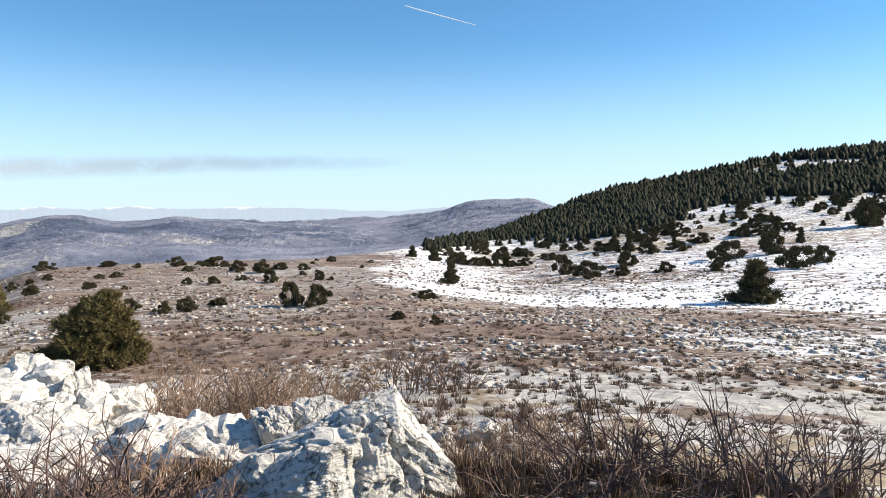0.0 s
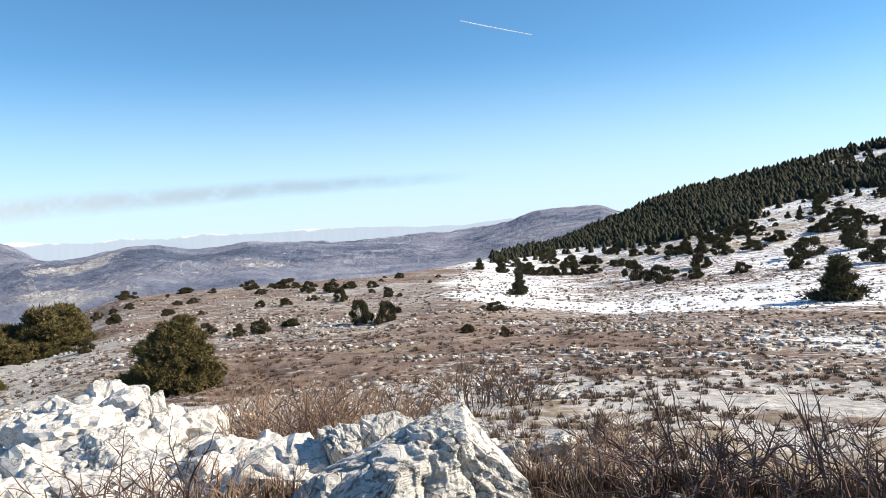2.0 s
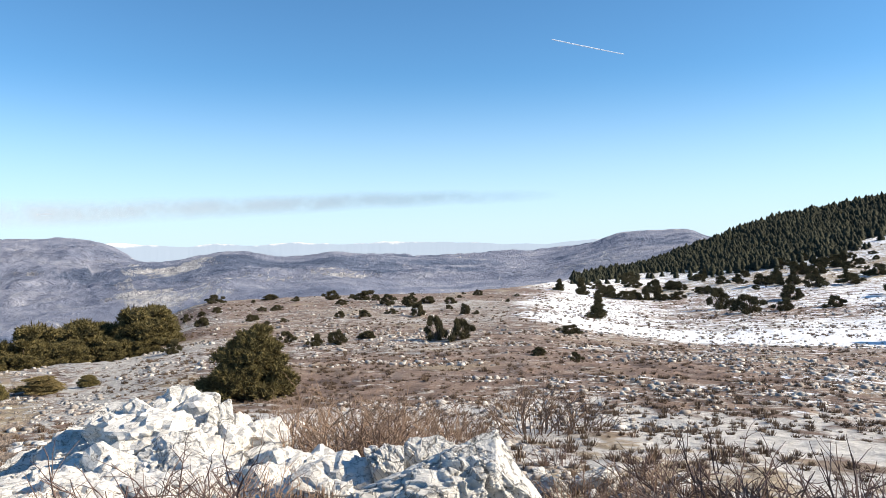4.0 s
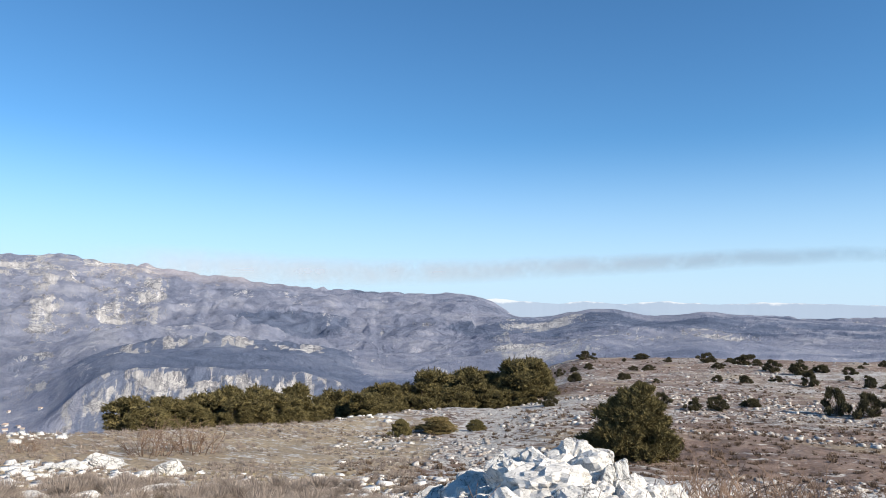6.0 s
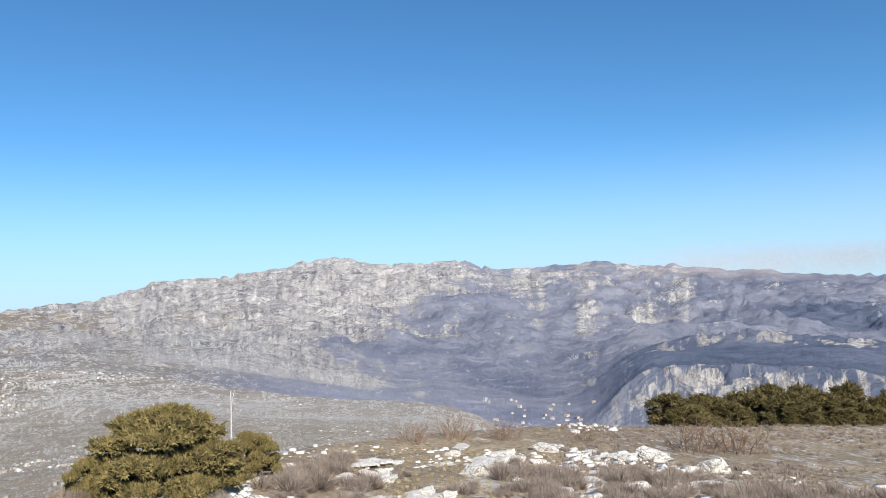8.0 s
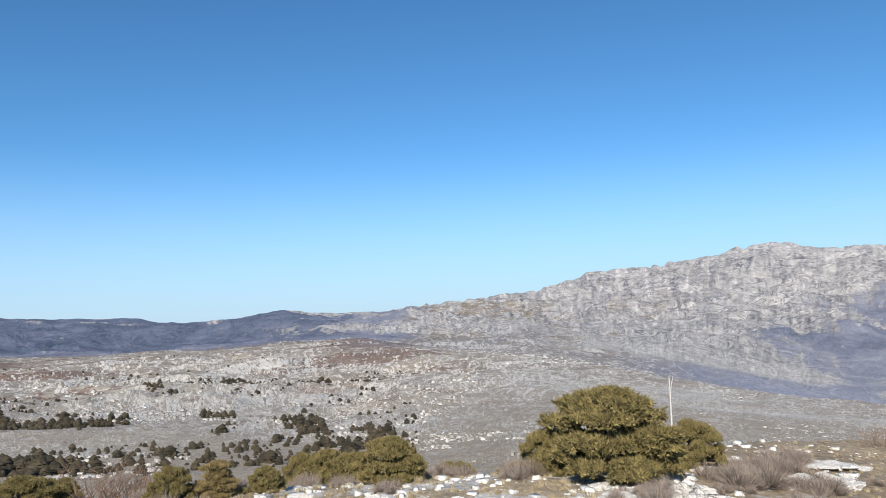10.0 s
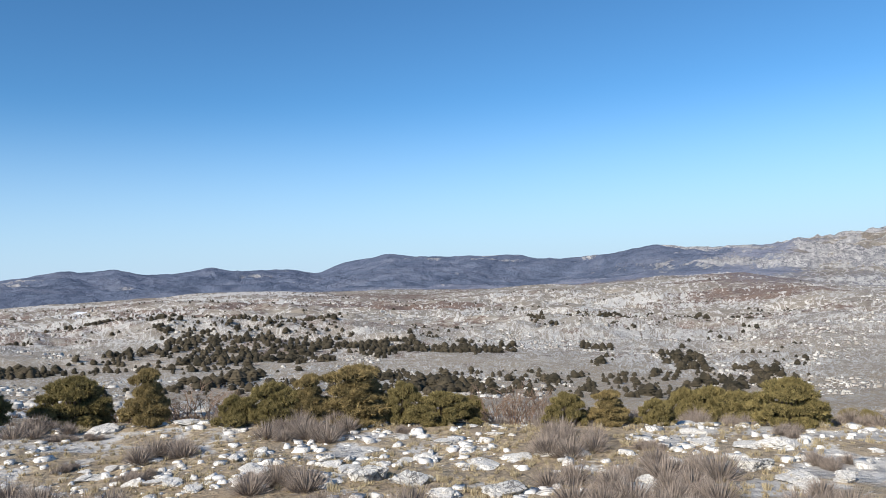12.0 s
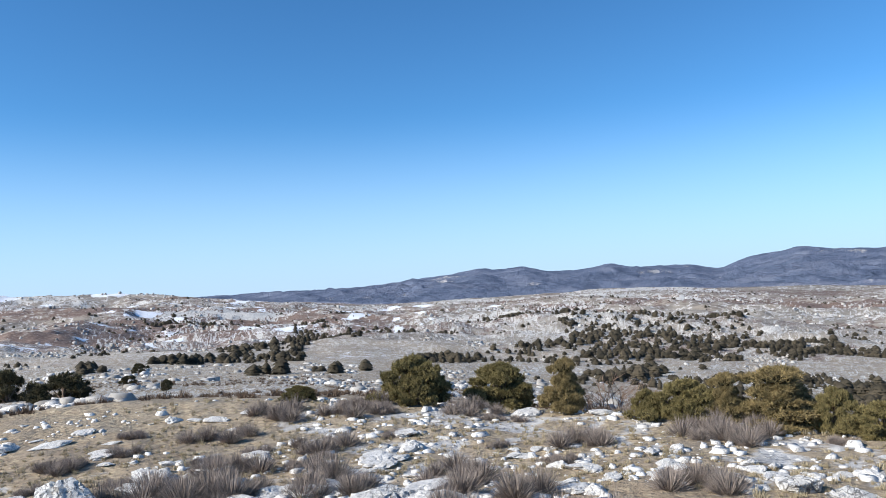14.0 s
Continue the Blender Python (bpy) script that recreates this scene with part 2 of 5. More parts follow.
SHELF = [(-90, 1000, 1.0), (-8, 1000, -3.0), (0, 1000, -4.0), (20, 1000, -4.8), (35, 1100, -6.5), (44, 1220, -6.2), (47, 1240, -5.2), (49.5, 1240, -4.7), (56, 1240, -4.5), (58, 1240, -4.35), (62.2, 1240, -4.45), (63.2, 1225, -5.8),
         (65.2, 1230, -7.6), (66.4, 1250, -8.5), (70, 1400, -7.5), (80, 1300, -6.8), (90, 1100, -4.8), (100, 1000, -2.9), (106, 1100, -2.2), (115, 1350, -1.2), (130, 1350, -1.8), (150, 1350, -1.4), (170, 1350, -1.6), (183, 1200, -0.4), (200, 1100, 0.2)]
SLOPE = [(-90, 2600, 0.5), (-9, 2600, 0.3), (-7.8, 2600, 0.5), (-7, 2600, 0.85), (-6.2, 2600, 1.0), (-4, 2600, 1.03), (-2, 2600, 0.82), (-0.2, 2600, 0.22), (1.9, 2600, -0.36), (3.8, 2600, -0.88), (9.2, 2600, -0.9),
         (13.5, 2600, -0.72), (17.4, 2600, -0.32), (19.2, 2600, 0.0), (21.7, 2600, -0.28), (23.3, 2600, -0.36), (25.5, 2600, 0.06), (27.2, 2600, 0.08), (28.7, 2600, -0.28), (30.3, 2600, -0.8),
         (33.4, 2600, -1.0), (36, 2600, -1.7), (45, 2600, -2.4), (56, 2600, -2.0), (68, 2600, -2.4), (80, 2600, -1.2), (90, 2500, -0.9), (100, 2400, -0.9), (112, 2400, -1.0), (130, 2300, -2.0), (170, 2300, -1.9), (200, 2300, -0.5)]
RIDGE_W = [(-90, 0.2), (-9, 0.0), (0, -0.6), (30, -1.2), (33, -0.7), (34, 0.3), (35.4, 0.85), (37.4, 1.02), (41, 0.98), (45, 1.08), (49, 1.32), (51, 1.62), (52.5, 1.85), (56.7, 2.32), (59.5, 2.62), (62.5, 2.88),
           (64.5, 3.2), (68, 3.18), (70, 2.97), (72, 3.1), (73.5, 3.45), (74.7, 3.82), (77, 3.9), (79, 3.95), (80.2, 3.64), (83, 4.08), (84.1, 4.32), (86.7, 3.98), (88.5, 3.55), (91.3, 3.25), (93.8, 3.05), (96.8, 2.8)]
RIDGE_N = [(98, 2.3), (100, 1.95), (102.6, 1.5), (105, 1.2), (108, 0.97), (110, 0.92), (112.5, 0.62), (115, 0.58), (117.4, 0.78), (120, 1.14), (122.5, 0.78), (125, 0.52), (128, 0.5), (130.5, 0.83), (134.3, 0.9),
           (137.5, 1.1), (139.4, 1.3), (140.5, 1.0), (142.5, 0.7), (144.6, 0.1), (146.2, 0.5), (149, 0.45), (150.9, 0.51), (152.2, 0.77), (154.5, 0.45), (156.5, 0.5), (158.3, 0.97), (160, 0.7), (161.8, 0.88),
           (165.4, 0.45), (168, 0.2), (170, -0.05), (174, -0.15), (185, -0.3), (200, -0.3)]


def line(table, az):
    """Distance and height of a crest or foot line at the headings az."""
    a = np.array([row[0] for row in table], float)
    width = 0.25 if table[0][1] > 2000 else 1.1
    r, e = 0.0, 0.0
    for k in (-1, 0, 1):
        r = r + np.interp(az + k * width, a, [row[1] for row in table]) / 3
        e = e + np.interp(az + k * width, a, [row[2] for row in table]) / 3
    return r, EYE + r * np.tan(np.radians(e))


RIDGE = [(a, 4050, e) for a, e in RIDGE_W + RIDGE_N]


def knots(az):
    one = np.ones_like(az)
    flat = [(1.2 * one, 0.02 * one), (5.0 * one, np.interp(az, [30, 90, 170, 200], [-0.12, -0.3, -0.3, -0.12]))]
    return flat + [line(t, az) for t in (NEAR, FOOT, CREST, BOWL, SHELF, SLOPE, RIDGE)] + [(4800 * one, line(RIDGE, az)[1] - 120)]


def lie(x, y):
    """Smooth height of the land, without its roughness."""
    az = np.degrees(np.arctan2(-x, y))
    az = np.where(az < -90, az + 360, az)
    r = np.maximum(np.hypot(x, y), 0.3)
    ks = knots(az)
    z = np.full_like(r, 0.02)
    for (r0, z0), (r1, z1) in zip(ks, ks[1:]):
        f = np.clip((np.log(r) - np.log(r0)) / (np.log(r1) - np.log(r0)), 0, 1)
        # the slope angle seen from the knoll changes evenly with the logarithm of the distance
        a0, a1 = np.arctan2(z0 - EYE, r0), np.arctan2(z1 - EYE, r1)
        z = np.where(r >= r0, EYE + r * np.tan(a0 + (a1 - a0) * f), z)
    return z


def land(x, y):
    x, y = np.asarray(x, float), np.asarray(y, float)
    az = np.degrees(np.arctan2(-x, y))
    az = np.where(az < -90, az + 360, az)
    r = np.hypot(x, y)
    z = lie(x, y)
    z = z + 0.035 * fbm(x, y, 1.6, 4, 3) * np.clip(r / 3, 0, 1)
    z = z + 0.48 * np.exp(-((az - 30.5) / 6.5) ** 2 - ((r - 9.2) / 1.6) ** 2)
    z = z + 0.16 * fbm(x, y, 5.0, 4, 5) * np.clip((r - 6) / 20, 0, 1)
    z = z + 0.13 * fbm(x * 0.6, y, 2.2, 3, 19, 0.6, True) * np.clip((r - 8) / 6, 0, 1) * np.clip((140 - r) / 40, 0, 1) * np.clip((46 - az) / 8, 0, 1)
    z = z + np.clip((r - 60) / 200, 0, 1) * 1.1 * fbm(x, y, 40, 5, 7) * np.clip((r - 40) / 60, 0, 1)
    z = z + np.clip((r - 500) / 900, 0, 1) * 9 * fbm(x, y, 160, 5, 9)
    z = z + np.clip((r - 1100) / 1500, 0, 1) * 62 * fbm(x, y, 560, 7, 12, 0.6, True) * np.clip((4200 - r) / 900, 0.25, 1) * np.where((az < 36) & (az > -20), np.clip(abs(r - 2600) / 900, 0.25, 1), 1)
    z = z + (8 * fbm(x, y, 140, 4, 23, 0.6, True) + 3.4 * fbm(x, y, 42, 4, 27, 0.62, True)) * np.clip((r - 110) / 150, 0, 1) * np.clip((1080 - r) / 200, 0, 1) * np.clip((az - 98) / 12, 0, 1)
    # ribs, gullies and strata of the high mountain
    high = np.clip((r - 1700) / 900, 0, 1) * np.clip((az - 34) / 10, 0, 1) * np.clip((120 - az) / 14, 0.12, 1)
    z = z + high * (15 * fbm(az * 62 + 0.05 * r, r * 0.28, 70, 5, 51, 0.62, True) + 12 * fbm(x, y, 120, 5, 53, 0.62, True))
    z = z + high * np.clip((r - 3200) / 500, 0, 1) * np.clip((az - 66) / 8, 0, 1) * 15 * fbm(az * 120, r * 0.08, 50, 4, 59, 0.6, True)
    bed = z / 38 + 0.8 * fbm(x, y, 600, 3, 55)
    z = z + high * 9 * (np.clip((bed - np.floor(bed) - 0.55) / 0.25, 0, 1) - (bed - np.floor(bed)))
    # the gorge wall is fluted rock
    wall = np.clip(1 - abs(az - 55) / 10, 0, 1) * np.clip(1 - abs(r - 1210) / 60, 0, 1)
    z = z + wall * (22 * fbm(x, y, 40, 5, 21, 0.62, True) + 15 * fbm(az * 60, r * 0.35, 46, 4, 25, 0.6, True))
    upper = np.clip(1 - abs(az - 54) / 7, 0, 1) * np.clip((r - 1760) / 70, 0, 1) * np.clip((2150 - r) / 300, 0, 1)
    z = z + upper * (14 + 20 * fbm(az * 60, r * 0.1, 40, 4, 57, 0.6, True))
    return z


def smooth_box(a, v, lo, hi, soft):
    return np.clip((v - lo) / soft + 0.5, 0, 1) * np.clip((hi - v) / soft + 0.5, 0, 1)


def covers(x, y, z):
    az = np.degrees(np.arctan2(-x, y))
    az = np.where(az < -90, az + 360, az)
    r = np.maximum(np.hypot(x, y), 0.3)
    b = lambda v, lo, hi, s: smooth_box(None, v, lo, hi, s)
    broad = fbm(x, y, 12, 4, 31)
    wide = fbm(x, y, 45, 4, 33)
    # gullies and ribs run down the far slopes, towards the knoll
    rib = fbm(az * 10, np.log(r) * 24, 14, 5, 35, 0.6)
    flute = 0.6 * fbm(az * 60, r * 0.35, 34, 5, 25, 0.65, True) + 0.5 * fbm(x, y, 40, 4, 21, 0.62, True)
    bend = az + 5 * fbm(x, y, 700, 4, 37)
    south = b(az, -95, 4, 6) + b(az, 250, 275, 8)
    snow = south * ((0.53 + 0.2 * wide + 0.14 * broad) * b(r, 62, 420, 14) + (0.37 + 0.26 * broad + 0.14 * wide) * b(r, 14, 62, 14))
    snow = snow + (0.25 + 0.2 * broad) * b(az, -3, 9, 5) * b(r, 60, 160, 20) + 0.5 * south * b(r, 55, 66, 4)
    snow = snow + (0.10 + 0.42 * broad) * b(az, 52, 200, 10) * b(r, 3.5, 18, 4) + (0.22 + 0.3 * wide) * b(az, 164, 215, 6) * b(r, 50, 1200, 60)
    band = fbm(az * 6, np.log(r) * 150, 12, 3, 39)
    snow = snow + np.clip((band - 0.32) * 6, 0, 0.8) * b(az, 158, 215, 8) * b(r, 240, 1050, 60)
    snow = snow + 0.36 * b(az, 66, 88, 6) * b(r, 3750, 4300, 200)
    stone = (0.27 + 0.25 * broad) * b(r, 9, 120, 8) * b(az, -40, 34, 10) + (0.44 + 0.35 * broad) * b(r, 2, 16, 4) * (1 - 0.8 * b(az, 36, 57, 4)) + 0.3 * b(az, 30, 62, 8) * b(r, 14, 45, 8)
    karst = b(az, 98, 215, 10) * b(r, 22, 1500, 10) * (0.29 + 0.75 * fbm(x, y, 110, 6, 41, 0.6)) + b(az, 62, 100, 10) * b(r, 30, 1100, 12) * (0.34 + 0.6 * fbm(x, y, 60, 5, 43, 0.6))
    karst = karst + 0.2 * b(az, 128, 212, 10) * b(r, 20, 120, 20)
    heath = b(az, 106, 230, 10) * b(r, 30, 1700, 15) * (0.50 + 0.9 * fbm(x, y, 150, 4, 45)) + 0.72 * b(az, -40, 40, 6) * b(r, 8, 130, 8)
    stone = stone + (0.24 + 0.5 * wide) * b(az, 62, 112, 8) * b(r, 40, 900, 20)
    stone = stone + b(bend, 70, 124, 30) * b(r, 1250, 4800, 500) * (0.52 + 0.16 * rib + 0.42 * fbm(x, y, 420, 5, 47) + 0.14 * np.clip((z - 20) / 150, -1, 1) + 0.14 * b(bend, 76, 106, 16))
    stone = stone + (0.26 + 0.6 * flute) * b(az, 45, 64.8, 1) * b(r, 1145, 1262, 10) + (-0.14 + 1.0 * flute + 0.4 * rib) * b(az, 47, 61, 2) * b(r, 1740, 1860, 20) + (0.27 + 0.2 * rib) * b(bend, 30, 70, 8) * b(r, 1500, 4800, 500) + (0.16 + 0.5 * fbm(x, y, 300, 4, 49)) * b(az, -12, 34, 3) * b(r, 600, 4800, 100)
    stone = stone + (0.13 + 0.65 * fbm(x, y, 300, 5, 48)) * b(az, 104, 178, 8) * b(r, 2600, 4800, 300)
    # far scrub, woods and pines, their colours tinted for haze
    hazy_wood = b(az, -14, 74, 8) * b(r, 250, 4900, 100) * 0.95 + b(az, 68, 118, 8) * b(r, 800, 4900, 500) * (0.8 - 0.4 * np.clip((az - 82) / 14, 0, 1)) + b(az, 112, 215, 6) * b(r, 1500, 4900, 200) * 0.9
    # the share round the gorge wall paints its shade in dark blue
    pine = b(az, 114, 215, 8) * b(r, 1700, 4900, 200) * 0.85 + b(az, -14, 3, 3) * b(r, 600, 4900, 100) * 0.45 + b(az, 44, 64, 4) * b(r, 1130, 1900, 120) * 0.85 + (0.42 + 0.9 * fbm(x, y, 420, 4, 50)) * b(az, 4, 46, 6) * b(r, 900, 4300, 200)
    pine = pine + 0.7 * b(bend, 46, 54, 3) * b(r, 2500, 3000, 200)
    far = np.maximum(np.clip((r - 900) / 900, 0, 1), b(az, 44, 66, 3) * b(r, 1120, 1900, 20))
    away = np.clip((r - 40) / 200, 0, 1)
    rubble = (0.36 + 0.3 * broad) * b(az, -40, 36, 8) * b(r, 5, 130, 4) + 0.40 * b(az, 30, 64, 8) * b(r, 12, 50, 6) + (0.22 + 0.3 * broad) * b(az, 40, 210, 10) * b(r, 2, 15, 2) + 0.4 * b(az, 64, 215, 10) * b(r, 18, 300, 8)
    return dict(away=away, rubble=rubble, karst=karst, heath=heath, snow=snow, stone=stone, hazy_wood=hazy_wood, pine=pine, far=far)


def grid_mesh(name, azs, rs, closed):
    A, R = np.meshgrid(np.radians(azs), rs)
    x, y = -np.sin(A) * R, np.cos(A) * R
    z = land(x, y)
    n, k = len(azs), len(rs)
    verts = np.stack([x, y, z], -1).reshape(-1, 3)
    i, j = np.meshgrid(np.arange(k - 1), np.arange(n if closed else n - 1), indexing="ij")
    j2 = (j + 1) % n
    quads = np.stack([i * n + j, (i + 1) * n + j, (i + 1) * n + j2, i * n + j2], -1).reshape(-1, 4)[:, ::-1]
    tip = len(verts)
    verts = np.vstack([verts, [[0, 0, 0.02]]])
    tris = [(tip, (q + 1) % n, q) for q in range(n)]
    me = bpy.data.meshes.new(name)
    me.from_pydata(verts.tolist(), [], quads.tolist() + tris)
    for key, value in covers(verts[:, 0], verts[:, 1], verts[:, 2]).items():
        a = me.attributes.new(key, "FLOAT", "POINT")
        a.data.foreach_set("value", np.asarray(value, np.float32))
    turned = np.arctan2(-verts[:, 0], verts[:, 1])
    turned = np.where(turned < -1.6, turned + 2 * math.pi, turned)
    me.attributes.new("strata", "FLOAT_VECTOR", "POINT").data.foreach_set("vector", np.stack([turned * 3200, 0.5 * verts[:, 2] + 190 * np.log(np.maximum(np.hypot(verts[:, 0], verts[:, 1]), 1)), 0 * turned], -1).astype(np.float32).ravel())
    me.polygons.foreach_set("use_smooth", np.ones(len(me.polygons), bool))
    me.update()
    return me


azs = np.concatenate([np.arange(-34, 200, 0.25), np.arange(200, 326, 2.0)])
rs = np.sort(np.concatenate([np.geomspace(0.6, 1600, 290), np.geomspace(90, 1100, 110) + 0.37, np.linspace(1625, 4200, 112), np.linspace(4260, 4780, 6), np.linspace(1131, 1262, 26)]))
ground = new("ground", grid_mesh("ground", azs, rs, True))
ground.data.materials.append(ground_material())
tagged(ground, "stony limestone upland with dry turf, snow patches and scrub", "ground", kind="structure")

# ---- materials of the things ----
def rock_material(name="limestone", share=0.14, dull=(0.50, 0.46, 0.40), relief=0.4):
    m, t, b = material(name)
    pits = noise_at(t, 14.0, 10, 0.75, warp=0.4)
    veins = noise_at(t, 3.0, 8, 0.7, warp=1.2)
    col = ramp(t, veins, [(0.32, (0.50, 0.48, 0.45)), (0.43, (0.68, 0.66, 0.62)), (0.6, (0.80, 0.78, 0.74))])
    col = blend(t, step(t, pits, 0.64, 0.74), col, (0.19, 0.18, 0.165))
    crack = calc(t, "ABSOLUTE", calc(t, "SUBTRACT", noise_at(t, 2.2, 6, 0.6, warp=1.0), 0.5))
    col = blend(t, calc(t, "MULTIPLY", step(t, crack, 0.014, 0.004), 0.75), col, (0.09, 0.085, 0.08))
    edge = node(t, "ShaderNodeTexVoronoi", Scale=3.4)
    edge.feature = "DISTANCE_TO_EDGE"
    bent = node(t, "ShaderNodeTexNoise", Scale=5.0, Detail=5.0)
    t.links.new(coords(t), bent.inputs["Vector"])
    shift = t.nodes.new("ShaderNodeVectorMath")
    shift.operation = "MULTIPLY_ADD"
    t.links.new(bent.outputs["Color"], shift.inputs[0])
    shift.inputs[1].default_value = (0.35, 0.35, 0.35)
    t.links.new(coords(t), shift.inputs[2])
    t.links.new(shift.outputs[0], edge.inputs["Vector"])
    split = calc(t, "MULTIPLY", step(t, edge.outputs["Distance"], 0.035, 0.012), step(t, veins, 0.56, 0.46))
    col = blend(t, calc(t, "MULTIPLY", split, 0.5), col, (0.085, 0.08, 0.072))
    col = blend(t, step(t, noise_at(t, 38.0, 4, 0.6), 0.63, 0.70), col, (0.36, 0.345, 0.32))
    col = blend(t, calc(t, "MULTIPLY", step(t, noise_at(t, 1.1, 5), 0.52, 0.68), 0.3), col, (0.42, 0.385, 0.33))
    rnd = t.nodes.new("ShaderNodeObjectInfo").outputs["Random"]
    each = t.nodes.new("ShaderNodeNewGeometry").outputs["Random Per Island"]
    mix = calc(t, "MULTIPLY", calc(t, "ADD", calc(t, "MULTIPLY", rnd, 0.35), calc(t, "MULTIPLY", each, 0.65)), 2 * share, True)
    col = blend(t, mix, col, dull)
    t.links.new(col, b.inputs["Base Color"])
    bump(t, b, calc(t, "SUBTRACT", calc(t, "ADD", calc(t, "MULTIPLY", pits, 0.06), calc(t, "MULTIPLY", veins, 0.08)), calc(t, "MULTIPLY", split, 0.06)), 1.0, relief)
    return m


def plant_material(name, dark, lit, scale=7.0):
    m, t, b = material(name)
    isl = t.nodes.new("ShaderNodeNewGeometry").outputs["Random Per Island"]
    rnd = t.nodes.new("ShaderNodeObjectInfo").outputs["Random"]
    patch = step(t, noise_at(t, scale, 5, 0.65), 0.40, 0.62)
    mix = calc(t, "ADD", calc(t, "MULTIPLY", isl, 0.5), calc(t, "MULTIPLY", patch, 0.5))
    col = blend(t, mix, dark, lit)
    col = blend(t, calc(t, "MULTIPLY", rnd, 0.3), col, tuple(0.55 * a + 0.45 * c for a, c in zip(dark, lit)))
    t.links.new(col, b.inputs["Base Color"])
    b.inputs["Roughness"].default_value = 0.75
    b.inputs["Specular IOR Level"].default_value = 0.12
    return m


LIMESTONE = rock_material(relief=0.6)
PALESTONE = rock_material("pale_limestone", relief=0.06)
GREYSTONE = rock_material("grey_limestone", 0.6, (0.27, 0.235, 0.205), 0.06)
KARST = rock_material("karst_limestone", 0.75, (0.31, 0.285, 0.25), 0.06)
NEEDLES = plant_material("pine_needles", (0.055, 0.05, 0.022), (0.37, 0.30, 0.125))
GOLDEN = plant_material("golden_needles", (0.075, 0.06, 0.026), (0.45, 0.345, 0.16))
GROVE = plant_material("grove_needles", (0.036, 0.034, 0.016), (0.26, 0.21, 0.09))
DUSK = plant_material("dark_needles", (0.03, 0.03, 0.017), (0.165, 0.14, 0.075))
FOREST = plant_material("forest_needles", (0.015, 0.018, 0.013), (0.058, 0.06, 0.038), scale=0.15)
SCRUBBY = plant_material("scrub_needles", (0.03, 0.028, 0.020), (0.11, 0.09, 0.06), scale=0.2)
# dark colour for the crown cores, painted shade between the shoots
SHADY = plant_material("crown_shade", (0.03, 0.027, 0.013), (0.10, 0.082, 0.038), scale=14.0)
BARK = plant_material("bark", (0.10, 0.075, 0.055), (0.25, 0.19, 0.15))
TWIG = plant_material("bare_twigs", (0.055, 0.036, 0.032), (0.27, 0.19, 0.165))
RUSTY = plant_material("rusty_twigs", (0.13, 0.085, 0.062), (0.35, 0.245, 0.175))
STRAW = plant_material("straw", (0.23, 0.185, 0.11), (0.60, 0.51, 0.34))
HEATH = plant_material("grey_heath", (0.14, 0.115, 0.10), (0.47, 0.395, 0.335))
BROWN = plant_material("brown_heath", (0.075, 0.050, 0.035), (0.23, 0.165, 0.115))

# ---- building blocks ----
rng = np.random.default_rng(7)


def mesh_of(name, verts, faces, mat, smooth=False):
    me = bpy.data.meshes.new(name)
    me.from_pydata(np.asarray(verts).tolist(), [], [list(map(int, f)) for f in faces])
    me.materials.append(mat)
    if smooth:
        me.polygons.foreach_set("use_smooth", np.ones(len(me.polygons), bool))
    me.update()
    return me


def part(name, verts, faces, mat, parent, label="", smooth=False):
    ob = new(name, mesh_of(name, verts, faces, mat, smooth))
    ob.parent = parent
    return tagged(ob, label)


def polar(az, r):
    a = radians(az)
    return -math.sin(a) * r, math.cos(a) * r


def height(x, y):
    return float(land(np.array([x]), np.array([y]))[0])


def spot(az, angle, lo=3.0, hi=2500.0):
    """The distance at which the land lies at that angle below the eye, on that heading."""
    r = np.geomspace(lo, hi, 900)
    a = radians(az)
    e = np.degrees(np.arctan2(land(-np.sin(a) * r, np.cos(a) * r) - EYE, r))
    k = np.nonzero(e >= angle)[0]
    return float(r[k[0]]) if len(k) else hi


def ico(level):
    bm = bmesh.new()
    bmesh.ops.create_icosphere(bm, subdivisions=level, radius=1.0)
    v = np.array([p.co for p in bm.verts])
    f = np.array([[p.index for p in q.verts] for q in bm.faces])
    bm.free()
    return v, f


ICO = {k: ico(k) for k in (1, 2, 3, 4, 5, 6, 7)}


def noise3(v, wave, octaves, seed):
    """Roughness on a solid, from three flat noises."""
    x, y, z = v.T
    return (fbm(x + 3 * z, y, wave, octaves, seed) + fbm(y + 2.7 * x, z, wave, octaves, seed + 50) + fbm(z - 2.2 * y, x, wave, octaves, seed + 90)) / 1.7


def rock_shape(level, seed, planes=11, rough=0.10, tight=0.62):
    """A broken block: a ball cut by planes, its faces pitted."""
    g = np.random.default_rng(seed)
    v, f = ICO[level]
    d = v / np.linalg.norm(v, axis=1)[:, None]
    reach = np.full(len(d), 1.25)
    for _ in range(planes):
        n = g.normal(size=3)
        n /= np.linalg.norm(n)
        c = d @ n
        reach = np.where(c > 0.05, np.minimum(reach, g.uniform(tight, 0.95) / np.maximum(c, 0.05)), reach)
    p = d * reach[:, None]
    cleft = np.clip(1 - 6 * np.abs(noise3(p * (1, 1, 0.55), 0.8, 3, seed + 3)), 0, 1)
    flute = np.abs(noise3(p * (1.0, 1.0, 0.35), 0.3, 4, seed + 5))
    knobs = np.abs(noise3(p, 0.16, 3, seed + 7))
    p = p + d * (rough * noise3(p, 0.9, 6, seed) - 0.9 * rough * cleft + 0.55 * rough * flute + 0.3 * rough * knobs)[:, None]
    return p, f


def turn(a):
    c, s = math.cos(a), math.sin(a)
    return np.array([[c, -s, 0], [s, c, 0], [0, 0, 1.0]])


